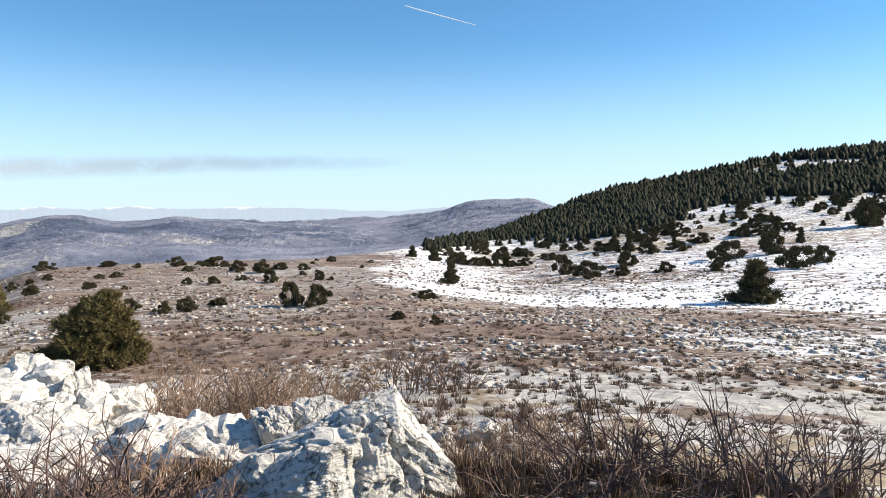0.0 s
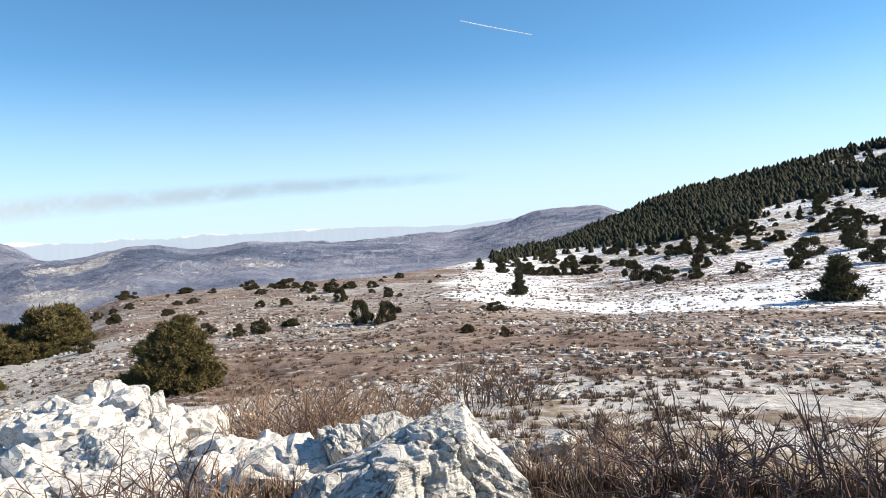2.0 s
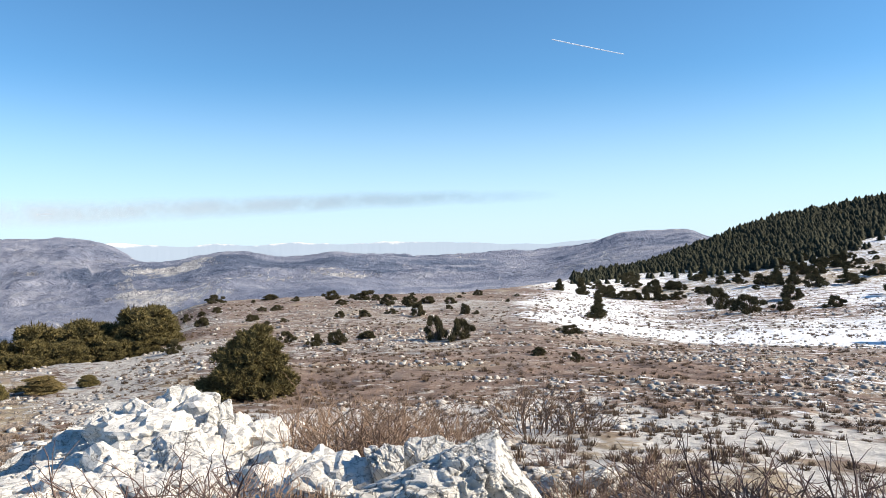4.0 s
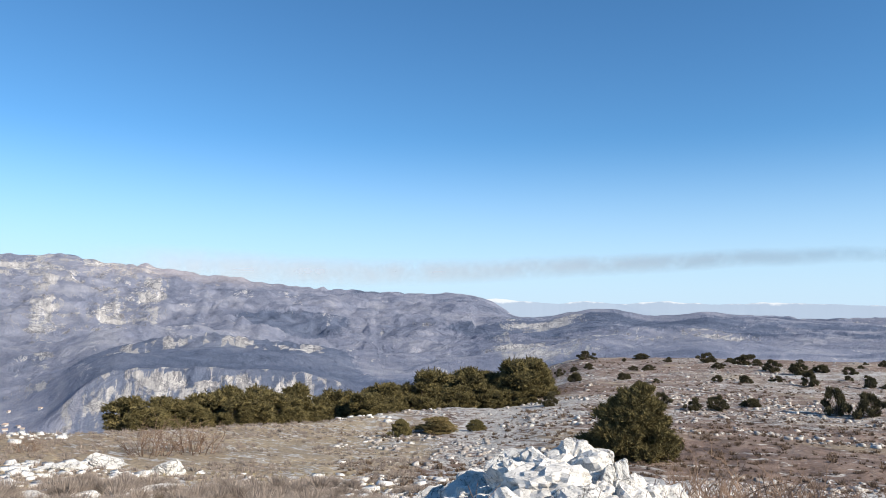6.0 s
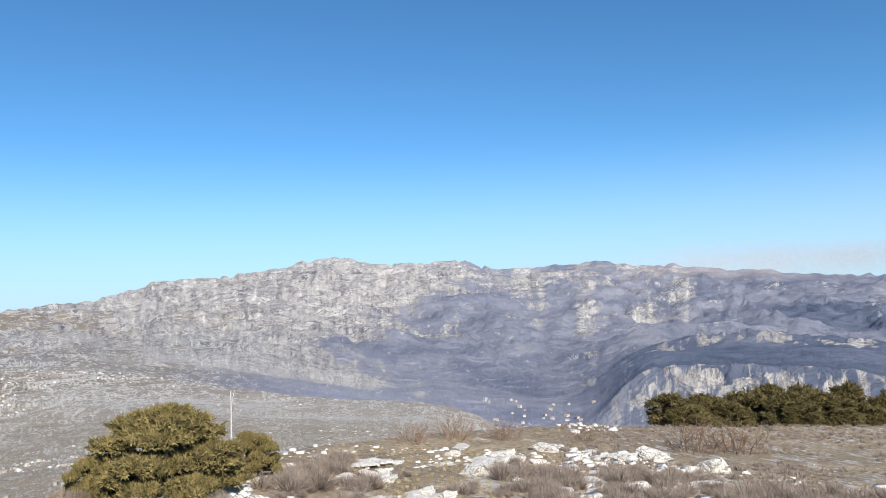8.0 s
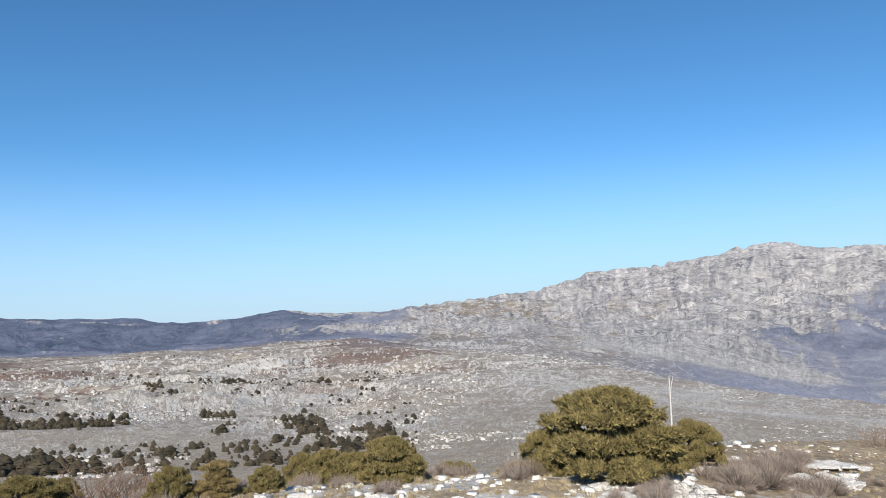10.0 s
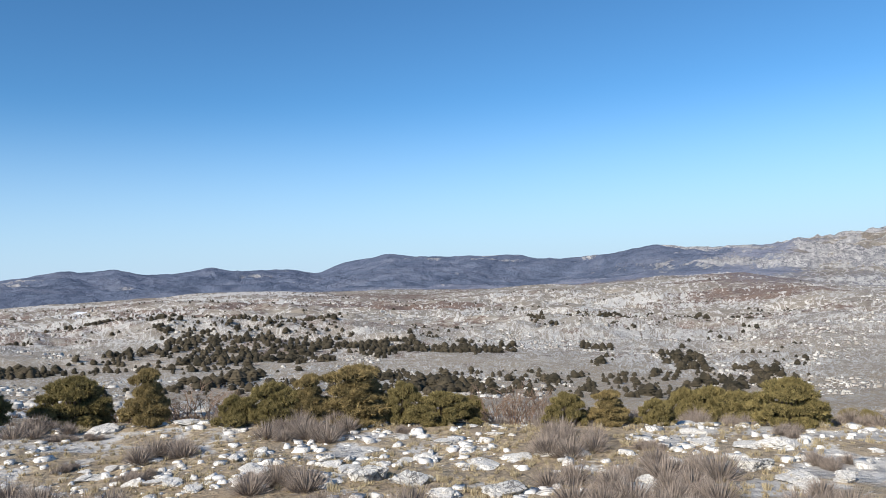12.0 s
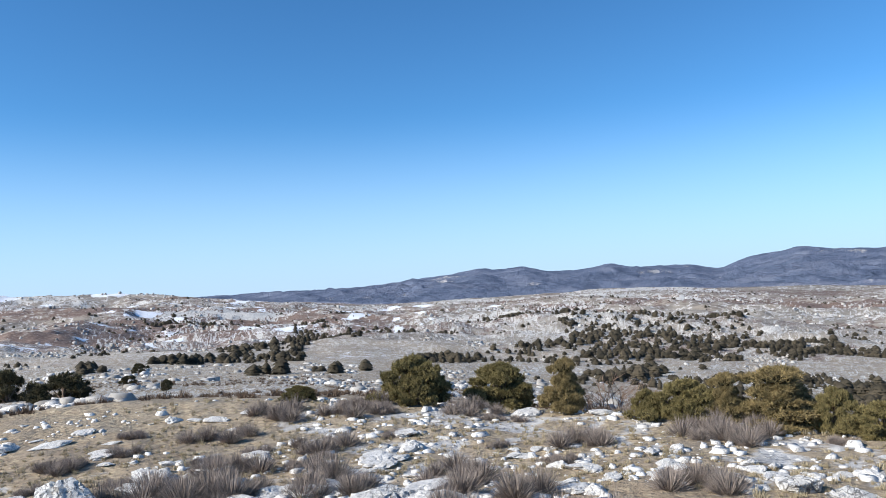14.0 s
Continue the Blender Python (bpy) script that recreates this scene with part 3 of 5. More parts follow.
def scatter(name, shapes, places, mat, smooth=False):
    """Many small pieces in one mesh. places: rows of x, y, z, sx, sy, sz, turn, shape."""
    places = np.asarray(places, float)
    V, F, n = [], [], 0
    for k, (v, f) in enumerate(shapes):
        own = places[places[:, 7].astype(int) % len(shapes) == k]
        if not len(own):
            continue
        p = v[None] * own[:, None, 3:6]
        c, s = np.cos(own[:, 6])[:, None], np.sin(own[:, 6])[:, None]
        p = np.stack([p[..., 0] * c - p[..., 1] * s, p[..., 0] * s + p[..., 1] * c, p[..., 2]], -1) + own[:, None, :3]
        V.append(p.reshape(-1, 3))
        F.append((f[None] + n + (np.arange(len(own)) * len(v))[:, None, None]).reshape(-1, f.shape[1]))
        n += len(own) * len(v)
    V, F = np.concatenate(V), np.concatenate(F)
    me = bpy.data.meshes.new(name)
    me.vertices.add(len(V)); me.vertices.foreach_set("co", V.astype(np.float32).ravel())
    me.loops.add(F.size); me.loops.foreach_set("vertex_index", F.astype(np.int32).ravel())
    k = F.shape[1]
    me.polygons.add(len(F)); me.polygons.foreach_set("loop_start", np.arange(0, F.size, k, dtype=np.int32))
    me.update(calc_edges=True)
    me.materials.append(mat)
    if smooth:
        me.polygons.foreach_set("use_smooth", np.ones(len(F), bool))
    return new(name, me)


def tubes(paths, sides=4):
    """Tapered stems along paths of (point, radius)."""
    V, F, n = [], [], 0
    for pts, rad in paths:
        pts = np.asarray(pts)
        d = np.gradient(pts, axis=0)
        d /= np.linalg.norm(d, axis=1)[:, None] + 1e-9
        u = np.cross(d, (0.31, 0.87, 0.38))
        u /= np.linalg.norm(u, axis=1)[:, None] + 1e-9
        w = np.cross(d, u)
        k = len(pts)
        for s in range(sides):
            a = 2 * math.pi * s / sides
            V.append(pts + (math.cos(a) * u + math.sin(a) * w) * np.asarray(rad)[:, None])
        for s in range(sides):
            t = (s + 1) % sides
            for i in range(k - 1):
                F.append((n + s * k + i, n + t * k + i, n + t * k + i + 1, n + s * k + i + 1))
        n += sides * k
    return np.concatenate(V), np.array(F)


# ---- plants ----
def shoots(centres, axes, size, g, blades=7, thin=0.055, spread=0.6):
    """Bristling shoots: narrow blades that fan out round each shoot's own axis."""
    n = len(centres)
    d = axes[:, None, :] + g.normal(0, spread, (n, blades, 3))
    d /= np.linalg.norm(d, axis=-1)[..., None]
    side = np.cross(d, g.normal(size=(n, blades, 3)))
    side /= np.linalg.norm(side, axis=-1)[..., None] + 1e-9
    size = size * g.uniform(0.55, 1.2, (n, blades, 1))
    c = centres[:, None, :] - 0.3 * size * d
    v = np.stack([c + side * size * thin, c - side * size * thin, c + d * size], 2).reshape(-1, 3)
    return v, np.arange(len(v)).reshape(-1, 3)


def pine_parts(seed, wide=0.6, lobes=16, each=80, leaf=0.07, blades=7, cone=0.0, thin=0.09, level=2, pad=0.5):
    """A bushy mountain pine, one metre tall: limbs that carry uneven pads of shoots round solid cores coloured as inner
    shade. cone: 0 for a rounded crown, 1 for a pointed one; pad: how thick the pads are.
    """
    g = np.random.default_rng(seed)
    trunk = np.c_[np.cumsum(g.normal(0, 0.012, (6, 2)), 0), np.linspace(-0.06, 0.8, 6)]
    paths = [(trunk, np.linspace(0.035, 0.008, 6) * (0.7 + wide))]
    V, F, n, cs, ax = [], [], 0, [], []
    iv, jf = ICO[level]
    lean = g.uniform(0.62, 1.3, 12)
    for i in range(lobes):
        a = i * 2.4 + g.normal(0, 0.4)
        h = ((i + g.uniform(0, 1)) / lobes) ** 1.35
        bulge = lean[int((a % 6.28) / 0.524) % 12]
        dome = math.sqrt(max(0.0, 1 - h ** 2.2))
        reach = wide * bulge * ((1 - cone) * dome + cone * (1 - h)) * g.uniform(0.55, 0.95)
        rl = g.uniform(0.12, 0.27) * (0.55 + 0.45 * wide) * (1 - 0.45 * cone * h)
        c = np.array([math.cos(a) * max(reach - 0.4 * rl, 0), math.sin(a) * max(reach - 0.4 * rl, 0), 0.07 + 0.80 * h * g.uniform(0.75, 1.1)])
        out = np.array([math.cos(a), math.sin(a), 0.35])
        flat = np.array([1.3, 1.3, pad + 0.2 * cone])
        paths.append((np.array([(trunk[2] * 0.5 + trunk[0] * 0.5) * (1, 1, 0.3), (c * 0.55 + trunk[1] * 0.45) * (1, 1, 0.85), c]), np.array([0.016, 0.011, 0.005]) * (0.6 + wide)))
        core = iv * (0.62 * rl * flat) * (1 + 0.35 * noise3(iv, 0.8, 3, seed + i))[:, None] + c
        V.append(core); F.append(jf + n); n += len(core)
        d = g.normal(size=(each, 3))
        d[:, 2] = np.where(g.uniform(0, 1, each) < 0.6, abs(d[:, 2]), d[:, 2] * 0.7)
        d /= np.linalg.norm(d, axis=1)[:, None]
        # shoots gather in sprigs, with gaps between them
        gap = noise3(d * 1.0 + c * 3, 0.45, 2, seed + 31 * i)
        p = c + d * flat * rl * (0.80 + 0.45 * gap + g.normal(0, 0.09, each))[:, None]
        own = p[:, 2] > 0.0
        cs.append(p[own]); ax.append((0.55 * d + 0.35 * out + g.normal(0, 0.2, (each, 3)) + (0, 0, 0.3))[own])
    ax = np.concatenate(ax)
    ax /= np.linalg.norm(ax, axis=1)[:, None]
    core = np.concatenate(V)
    core[:, 2] = np.maximum(core[:, 2], -0.02)
    return tubes(paths, 4), (core, np.concatenate(F)), shoots(np.concatenate(cs), ax, leaf, g, blades, thin)


def pine(name, seed, mat, label, category="tree", **shape):
    ob = tagged(new(name), label, category)
    (tv, tf), (iv, jf), (cv, cf) = pine_parts(seed, **shape)
    part("trunk", tv, tf, BARK, ob)
    crown = part("crown", np.vstack([cv, iv]), [*cf, *(jf + len(cv))], mat, ob)
    crown.data.materials.append(SHADY)
    crown.data.polygons.foreach_set("material_index", np.repeat((0, 1), (len(cf), len(jf))).astype(np.int32))
    return ob


def shrub_paths(seed, stems=40, tall=1.0, spread=0.5, forks=3, fan=0.5, thick=0.012):
    """Bare branching stems, one metre tall, stem by stem."""
    g = np.random.default_rng(seed)

    def grow(out, p, d, length, rad, depth):
        k = 5
        pts = [p]
        for _ in range(k):
            d = d + g.normal(0, 0.13, 3)
            d /= np.linalg.norm(d)
            pts.append(pts[-1] + d * length / k)
        out.append((np.array(pts), np.linspace(rad, rad * 0.45, k + 1)))
        if depth:
            for _ in range(g.integers(2, forks + 1)):
                i = g.integers(2, k + 1)
                e = d + g.normal(0, fan, 3)
                e[2] = abs(e[2]) * 0.8 + 0.15
                grow(out, pts[i], e / np.linalg.norm(e), length * g.uniform(0.45, 0.8), rad * 0.6, depth - 1)
        return out
    for _ in range(stems):
        a, q = g.uniform(0, 2 * math.pi), g.uniform(0, 1) ** 0.6
        p = np.array([math.cos(a) * q * spread, math.sin(a) * q * spread, -0.04])
        d = np.array([math.cos(a) * q * 0.7, math.sin(a) * q * 0.7, 1.0]) + g.normal(0, 0.2, 3)
        yield grow([], p, d / np.linalg.norm(d), tall * g.uniform(0.3, 0.55), thick * g.uniform(0.6, 1.2), 2)


def bare_shrub(seed, mat, label, **shape):
    ob = tagged(new("bare_shrub"), label, "shrub", "bare shrubs")
    for paths in shrub_paths(seed, **shape):
        part("branch", *tubes(paths, 3), mat, ob)
    return ob


def tuft_shape(seed, blades=120, wide=0.45, tall=1.0, thin=0.012, droop=0.35, lobes=1):
    """A tuft of upright blades, one metre tall."""
    g = np.random.default_rng(seed)
    a, q = g.uniform(0, 2 * math.pi, blades), np.sqrt(g.uniform(0, 1, blades))
    hub = g.normal(0, 0.42 * wide, (lobes, 2)) * (lobes > 1)
    lift = g.uniform(0.55, 1.0, lobes) if lobes > 1 else np.ones(1)
    own = g.integers(0, lobes, blades)
    base = np.c_[hub[own, 0] + np.cos(a) * q * wide * 0.5, hub[own, 1] + np.sin(a) * q * wide * 0.5, np.full(blades, -0.05)]
    h = tall * lift[own] * (1 - 0.5 * q ** 2) * g.uniform(0.55, 1.05, blades)
    tip = base + np.c_[np.cos(a) * q * wide * droop + g.normal(0, 0.09, blades), np.sin(a) * q * wide * droop + g.normal(0, 0.09, blades), h]
    b = g.uniform(0, math.pi, blades)
    side = np.c_[np.cos(b), np.sin(b), np.zeros(blades)] * thin
    v = np.stack([base + side, base - side, tip], 1).reshape(-1, 3)
    return v, np.arange(len(v)).reshape(-1, 3)


def put(ob, az, r, size, a=None, sink=0.0, stretch=(1, 1, 1)):
    x, y = polar(az, r)
    s = Matrix.Diagonal((size * stretch[0], size * stretch[1], size * stretch[2], 1))
    ob.matrix_basis = Matrix.Translation((x, y, height(x, y) - sink)) @ Matrix.Rotation(rng.uniform(0, 6.28) if a is None else a, 4, "Z") @ s
    return ob


def again(ob, az, r, size, a=None, sink=0.0, stretch=(1, 1, 1), label="", group=""):
    c = copy_thing(ob, Matrix())
    put(c, az, r, size, a, sink, stretch)
    return tagged(c, label, "", group)

# ---- the outcrop by the knoll ----
def rock(name, az, r, sx, sy, sz, seed, level=4, base=0.25, a=0.0, label="pale weathered limestone block with sharp pitted edges", **shape):
    """A block of limestone sunk a little into the ground; sx across the line of sight, sy along it."""
    peak = shape.pop("peak", None)
    v, f = rock_shape(level, seed, **shape)
    if peak:
        # a crest that climbs to one side
        v[:, 2] = (v[:, 2] + 1) * np.interp(v[:, 0], (-1.0, -0.2, peak, 1.1), (0.5, 0.78, 1.02, 0.5)) - 1
    ob = new(name, mesh_of(name, v * (sx / 2, sy / 2, sz / 2), f, LIMESTONE))
    x, y = polar(az, r)
    ob.matrix_basis = Matrix.Translation((x, y, height(x, y) + sz * (0.5 - base))) @ Matrix.Rotation(radians(az + a), 4, "Z")
    return tagged(ob, label, "rock", "rocks of the outcrop")


SHARP = dict(planes=17, tight=0.44, rough=0.13)
rock("boulder", 7.0, 4.75, 1.25, 0.95, 0.84, 3, 7, 0.14, 0, "large pale limestone boulder with dark clefts beside bare shrubs", planes=13, rough=0.16, peak=0.45)
rock("boulder", 13.0, 4.55, 0.75, 0.6, 0.42, 15, 5, 0.2, 30, "low grey limestone boulder leaning on a larger one", planes=12, rough=0.14)
rock("rock", 12.7, 5.75, 0.36, 0.42, 0.62, 8, 5, 0.12, 15, "upright slab of pale limestone with a flat grey face", **SHARP)
rock("rock", 9.0, 5.9, 0.55, 0.5, 0.62, 22, 5, 0.2, 40, **SHARP)
rock("rock", 5.8, 6.2, 0.5, 0.4, 0.5, 23, 5, 0.2, 10, **SHARP)
rock("rock", 20.4, 6.4, 0.75, 0.7, 0.36, 32, 5, 0.25, 20, **SHARP)
rock("rock", 24.8, 7.0, 1.0, 0.9, 0.50, 33, 5, 0.25, -15, "broad white limestone block of a broken outcrop", **SHARP)
rock("rock", 28.4, 7.4, 0.95, 0.9, 0.52, 34, 5, 0.25, 30, "broad white limestone block of a broken outcrop", **SHARP)
rock("rock", 32.0, 7.4, 0.95, 0.9, 0.42, 35, 5, 0.25, 10, **SHARP)
rock("rock", 26.0, 8.7, 0.6, 0.6, 0.60, 37, 5, 0.14, 25, **SHARP)
rock("rock", 27.4, 9.5, 0.6, 0.6, 0.72, 38, 5, 0.12, 50, **SHARP)
rock("rock", 29.6, 9.9, 0.8, 0.7, 0.78, 39, 5, 0.12, 0, "pale limestone block at the crown of an outcrop", **SHARP)
rock("rock", 32.8, 9.6, 0.9, 0.7, 0.62, 41, 5, 0.18, 15, **SHARP)
rock("rock", 35.6, 9.9, 1.05, 0.6, 0.56, 42, 5, 0.18, 25, "long white limestone ledge lying in dry turf", **SHARP)
rock("rock", 38.8, 10.2, 0.85, 0.7, 0.44, 43, 5, 0.22, 0, **SHARP)
rock("rock", 41.2, 10.6, 0.5, 0.5, 0.36, 44, 5, 0.2, 30, **SHARP)
rock("rock", 44.0, 10.4, 0.6, 0.5, 0.3, 45, 5, 0.2, 0, **SHARP)
rock("rock", 0.5, 6.3, 0.42, 0.4, 0.30, 48, 5, 0.25, 0, **SHARP)
rock("rock", -3.0, 6.9, 0.5, 0.5, 0.32, 49, 5, 0.25, 0, **SHARP)
BLOCKS = [mesh_of("rock", *rock_shape(4, 120 + k, 12, 0.2, 0.5), PALESTONE) for k in range(10)]
for k in range(85):
    az = rng.uniform(15.5, 44)
    lo, hi = np.interp(az, [15, 24, 34, 44], [5.6, 6.0, 6.2, 7.6]), np.interp(az, [15, 21, 25, 32, 44], [6.2, 7.2, 9.6, 10.2, 10.4])
    q = rng.uniform(0, 1)
    s = rng.uniform(0.13, 0.36)
    x, y = polar(az, lo + (hi - lo) * q)
    ob = tagged(new("rock", BLOCKS[k % 10]), "pale weathered limestone block with sharp pitted edges", "rock", "rocks of the outcrop")
    rise = 0.22 * q * np.interp(az, [15, 22, 33, 39], [0.25, 1.0, 1.0, 0.2])
    ob.matrix_basis = Matrix.Translation((x, y, height(x, y) + 0.25 * s + rise * rng.uniform(0.2, 1.0))) @ Matrix.Rotation(rng.uniform(0, 6.28), 4, "Z") @ Matrix.Diagonal((s * rng.uniform(0.9, 1.4), s, s * rng.uniform(0.4, 0.7) + 0.5 * rise, 1))

# white ledges along the rim of the knoll
rock("rock", 61.5, 17.5, 1.3, 0.7, 0.42, 61, 5, 0.4, 0, "low white limestone ledge on the rim of the knoll", **SHARP)
rock("rock", 64.0, 17.0, 0.8, 0.5, 0.34, 62, 5, 0.4, 0, **SHARP)
rock("rock", 69.0, 17.5, 1.0, 0.5, 0.36, 63, 5, 0.4, 0, **SHARP)
rock("rock", 74.2, 14.0, 0.7, 0.5, 0.36, 64, 5, 0.35, 0, **SHARP)
rock("rock", 57.5, 16.5, 0.8, 0.5, 0.36, 65, 5, 0.25, 0, **SHARP)
rock("rock", 88.5, 9.8, 0.8, 0.5, 0.36, 66, 5, 0.25, 10, **SHARP)
rock("rock", 90.8, 10.6, 0.55, 0.4, 0.30, 67, 5, 0.25, 0, **SHARP)
rock("rock", 191.6, 9.4, 1.0, 0.8, 0.62, 68, 5, 0.22, -20, "large pitted limestone boulder with a shaded flank", **SHARP)
rock("rock", 187.0, 9.6, 0.8, 0.6, 0.34, 69, 5, 0.25, 0, **SHARP)
rock("rock", 181.5, 7.5, 1.1, 0.7, 0.42, 70, 5, 0.25, 0, **SHARP)
rock("rock", 170.5, 8.4, 1.0, 0.8, 0.22, 71, 5, 0.3, 0, **SHARP)
rock("rock", 166.5, 8.0, 0.7, 0.6, 0.19, 72, 5, 0.3, 0, **SHARP)
rock("rock", 175.5, 8.9, 0.9, 0.6, 0.22, 73, 5, 0.3, 0, **SHARP)
rock("rock", 141.5, 8.6, 0.55, 0.4, 0.22, 74, 5, 0.25, 0, **SHARP)
rock("rock", 139.0, 8.2, 0.45, 0.4, 0.18, 75, 5, 0.25, 0, **SHARP)
rock("rock", 132.0, 7.6, 0.6, 0.5, 0.18, 76, 5, 0.3, 0, **SHARP)
rock("rock", 114.5, 8.8, 0.6, 0.4, 0.2, 77, 5, 0.25, 0, **SHARP)

# broken ledges and blocks that break through the turf of the knoll
for az0, az1, r0, r1, n, big in ((164, 197, 6.8, 11.5, 46, 0.34), (108, 146, 7.5, 11.0, 26, 0.25), (54, 84, 9.0, 17.0, 48, 0.36), (40, 58, 7.5, 12.0, 12, 0.22), (78, 100, 7.0, 11.0, 18, 0.26), (146, 166, 7.0, 11.5, 14, 0.24), (-12, 4, 5.4, 9.0, 10, 0.17)):
    for k in range(n):
        c = rng.integers(0, 7)
        az = az0 + (az1 - az0) * ((c + 0.5) / 7 + rng.normal(0, 0.05))
        s = rng.uniform(0.05, 0.72 * big)
        x, y = polar(az, r0 + (r1 - r0) * ((c * 0.39 + 0.3) % 1.0 + rng.normal(0, 0.08)))
        ob = tagged(new("rock", BLOCKS[k % 10]), "low white limestone block breaking through dry turf", "rock", "ledges of the knoll")
        ob.matrix_basis = Matrix.Translation((x, y, height(x, y) + 0.12 * s)) @ Matrix.Rotation(rng.uniform(0, 6.28), 4, "Z") @ Matrix.Diagonal((s * rng.uniform(1.0, 1.9), s, s * rng.uniform(0.25, 0.5), 1))

# ---- loose stones on the knoll ----
STONES = [mesh_of("stone", *rock_shape(4, 100 + k, 10, 0.2, 0.45), PALESTONE) for k in range(8)]
for k in range(290):
    az, r = rng.uniform(34, 198), 3.6 + 11.5 * rng.uniform(0, 1) ** 0.8
    if fbm(np.array([polar(az, r)[0]]), np.array([polar(az, r)[1]]), 2.2, 3, 61)[0] < -0.12:
        r = min(r + 1.2, 15)
    s = (0.05 + 0.2 * rng.uniform(0, 1) ** 2.4) * (0.5 if az < 57 else 1)
    flat = 0.22 if k % 2 else 0.4
    x, y = polar(az, r)
    ob = tagged(new("stone", STONES[k % 8]), "loose pale limestone stone lying in dry turf", "stone", "stones on the knoll")
    ob.matrix_basis = Matrix.Translation((x, y, height(x, y) + 0.10 * s)) @ Matrix.Rotation(rng.uniform(0, 6.28), 4, "Z") @ Matrix.Diagonal((s * rng.uniform(0.9, 1.8), s, s * flat * rng.uniform(0.8, 1.3), 1))



def shard(seed):
    """A broken flake of limestone with six uneven sides."""
    g = np.random.default_rng(seed)
    v = np.array([(a, b, c) for c in (-1, 1) for b in (-1, 1) for a in (-1, 1)], float)
    v[:, :2] *= np.where(v[:, 2:] > 0, g.uniform(0.45, 0.85), 1.0)
    v = v * 0.8 + g.uniform(-0.38, 0.38, (8, 3))
    f = [(0, 2, 3), (0, 3, 1), (4, 5, 7), (4, 7, 6), (0, 1, 5), (0, 5, 4), (2, 6, 7), (2, 7, 3), (0, 4, 6), (0, 6, 2), (1, 3, 7), (1, 7, 5)]
    return v, np.array(f)


PEBBLES = [shard(200 + k) for k in range(8)]


def sow(n, az0, az1, r0, r1, power=1.0, patch=None, limit=-1.0, wave=3.0):
    """Random places on a stretch of land: x, y, z and distance, thicker where the patch noise is high."""
    az, u = rng.uniform(az0, az1, n), rng.uniform(0, 1, n)
    r = np.exp(np.log(r0) + (np.log(r1) - np.log(r0)) * u ** power)
    a = np.radians(az)
    x, y = -np.sin(a) * r, np.cos(a) * r
    if patch is not None:
        keep = fbm(x, y, wave, 3, patch) > limit
        x, y, r = x[keep], y[keep], r[keep]
    return x, y, land(x, y), r


def sizes(n, lo, hi, power):
    return lo + (hi - lo) * rng.uniform(0, 1, n) ** power


def pebble_field(name, label, x, y, z, s, flat=0.5, mat=PALESTONE):
    n = len(x)
    rows = np.c_[x, y, z + 0.05 * s, s * rng.uniform(0.8, 1.6, n), s, s * flat * rng.uniform(0.7, 1.4, n), rng.uniform(0, 6.28, n), rng.integers(0, 8, n)]
    return tagged(scatter(name, PEBBLES, rows, mat), label, "stones", kind="stuff")


x, y, z, r = sow(13000, 32, 200, 2.6, 17, 0.8, 61, -0.1, 2.2)
pebble_field("rubble", "scattered pale limestone rubble in dry turf", x, y, z, sizes(len(x), 0.012, 0.105, 2.6))
x, y, z, r = sow(34000, -34, 46, 4.5, 110, 0.72)
keep = fbm(x * 0.45 + y * 0.1, y, 1.9, 3, 63, 0.6) + 0.5 * fbm(x, y, 9, 2, 64) > 0.05
x, y, z, r = x[keep], y[keep], z[keep], r[keep]
pebble_field("karst_stones", "grey limestone fragments strewn over a stony upland", x, y, z, sizes(len(x), 0.015, 0.10, 2.8) * (0.55 + np.clip(r / 42, 0, 1.3)), 0.6, GREYSTONE)
x, y, z, r = sow(4200, 42, 68, 11, 44, 0.8, 68, 0.0, 3.0)
pebble_field("rubble", "pale stones in rows on the shoulder of the knoll", x, y, z, sizes(len(x), 0.03, 0.17, 2.2), 0.5)
x, y, z, r = sow(9000, 128, 200, 19, 110, 0.9)
keep = abs(fbm(x * 0.7, y * 0.7, 9, 3, 78, 0.55)) < 0.10
x, y, z, r = x[keep], y[keep], z[keep], r[keep]
pebble_field("distant_limestone", "rows of pale limestone below the rim of the knoll", x, y, z, sizes(len(x), 0.06, 0.3, 2.0) * (0.7 + r / 90), 0.55, KARST)
x, y, z, r = sow(2400, 18, 46, 5, 14, 0.8)
pebble_field("outcrop_rubble", "white limestone rubble round a broken outcrop", x, y, z, sizes(len(x), 0.02, 0.09, 2.0), 0.7)
x, y, z, r = sow(70000, 92, 202, 20, 1000, 0.72)
turned = np.degrees(np.arctan2(-x, y)) % 360
rows = abs(fbm(x * 0.8, y * 0.8, 26, 4, 66, 0.55))
knobs = fbm(x, y, 90, 4, 65, 0.6)
keep = (rows < 0.05 + 0.10 * np.clip(knobs + 0.25, 0, 1)) & (knobs > np.interp(r, [20, 150, 300], [0.0, -0.12, -0.22]) + np.interp(turned, [92, 125, 150, 170], [0.35, 0.0, 0.0, -0.15])) & ((r > 60) | (turned > 150))
x, y, z, r = x[keep], y[keep], z[keep], r[keep]
pebble_field("distant_limestone", "pale limestone knobs and ledges across a bare slope", x, y, z, sizes(len(x), 0.12, 0.46, 2.0) * (0.42 + r / 270), 0.9, KARST)
x, y, z, r = sow(22000, 62, 108, 24, 900, 0.7)
keep = abs(fbm(x, y, 18, 4, 76, 0.55)) < 0.06 + 0.06 * fbm(x, y, 50, 3, 75)
x, y, z, r = x[keep], y[keep], z[keep], r[keep]
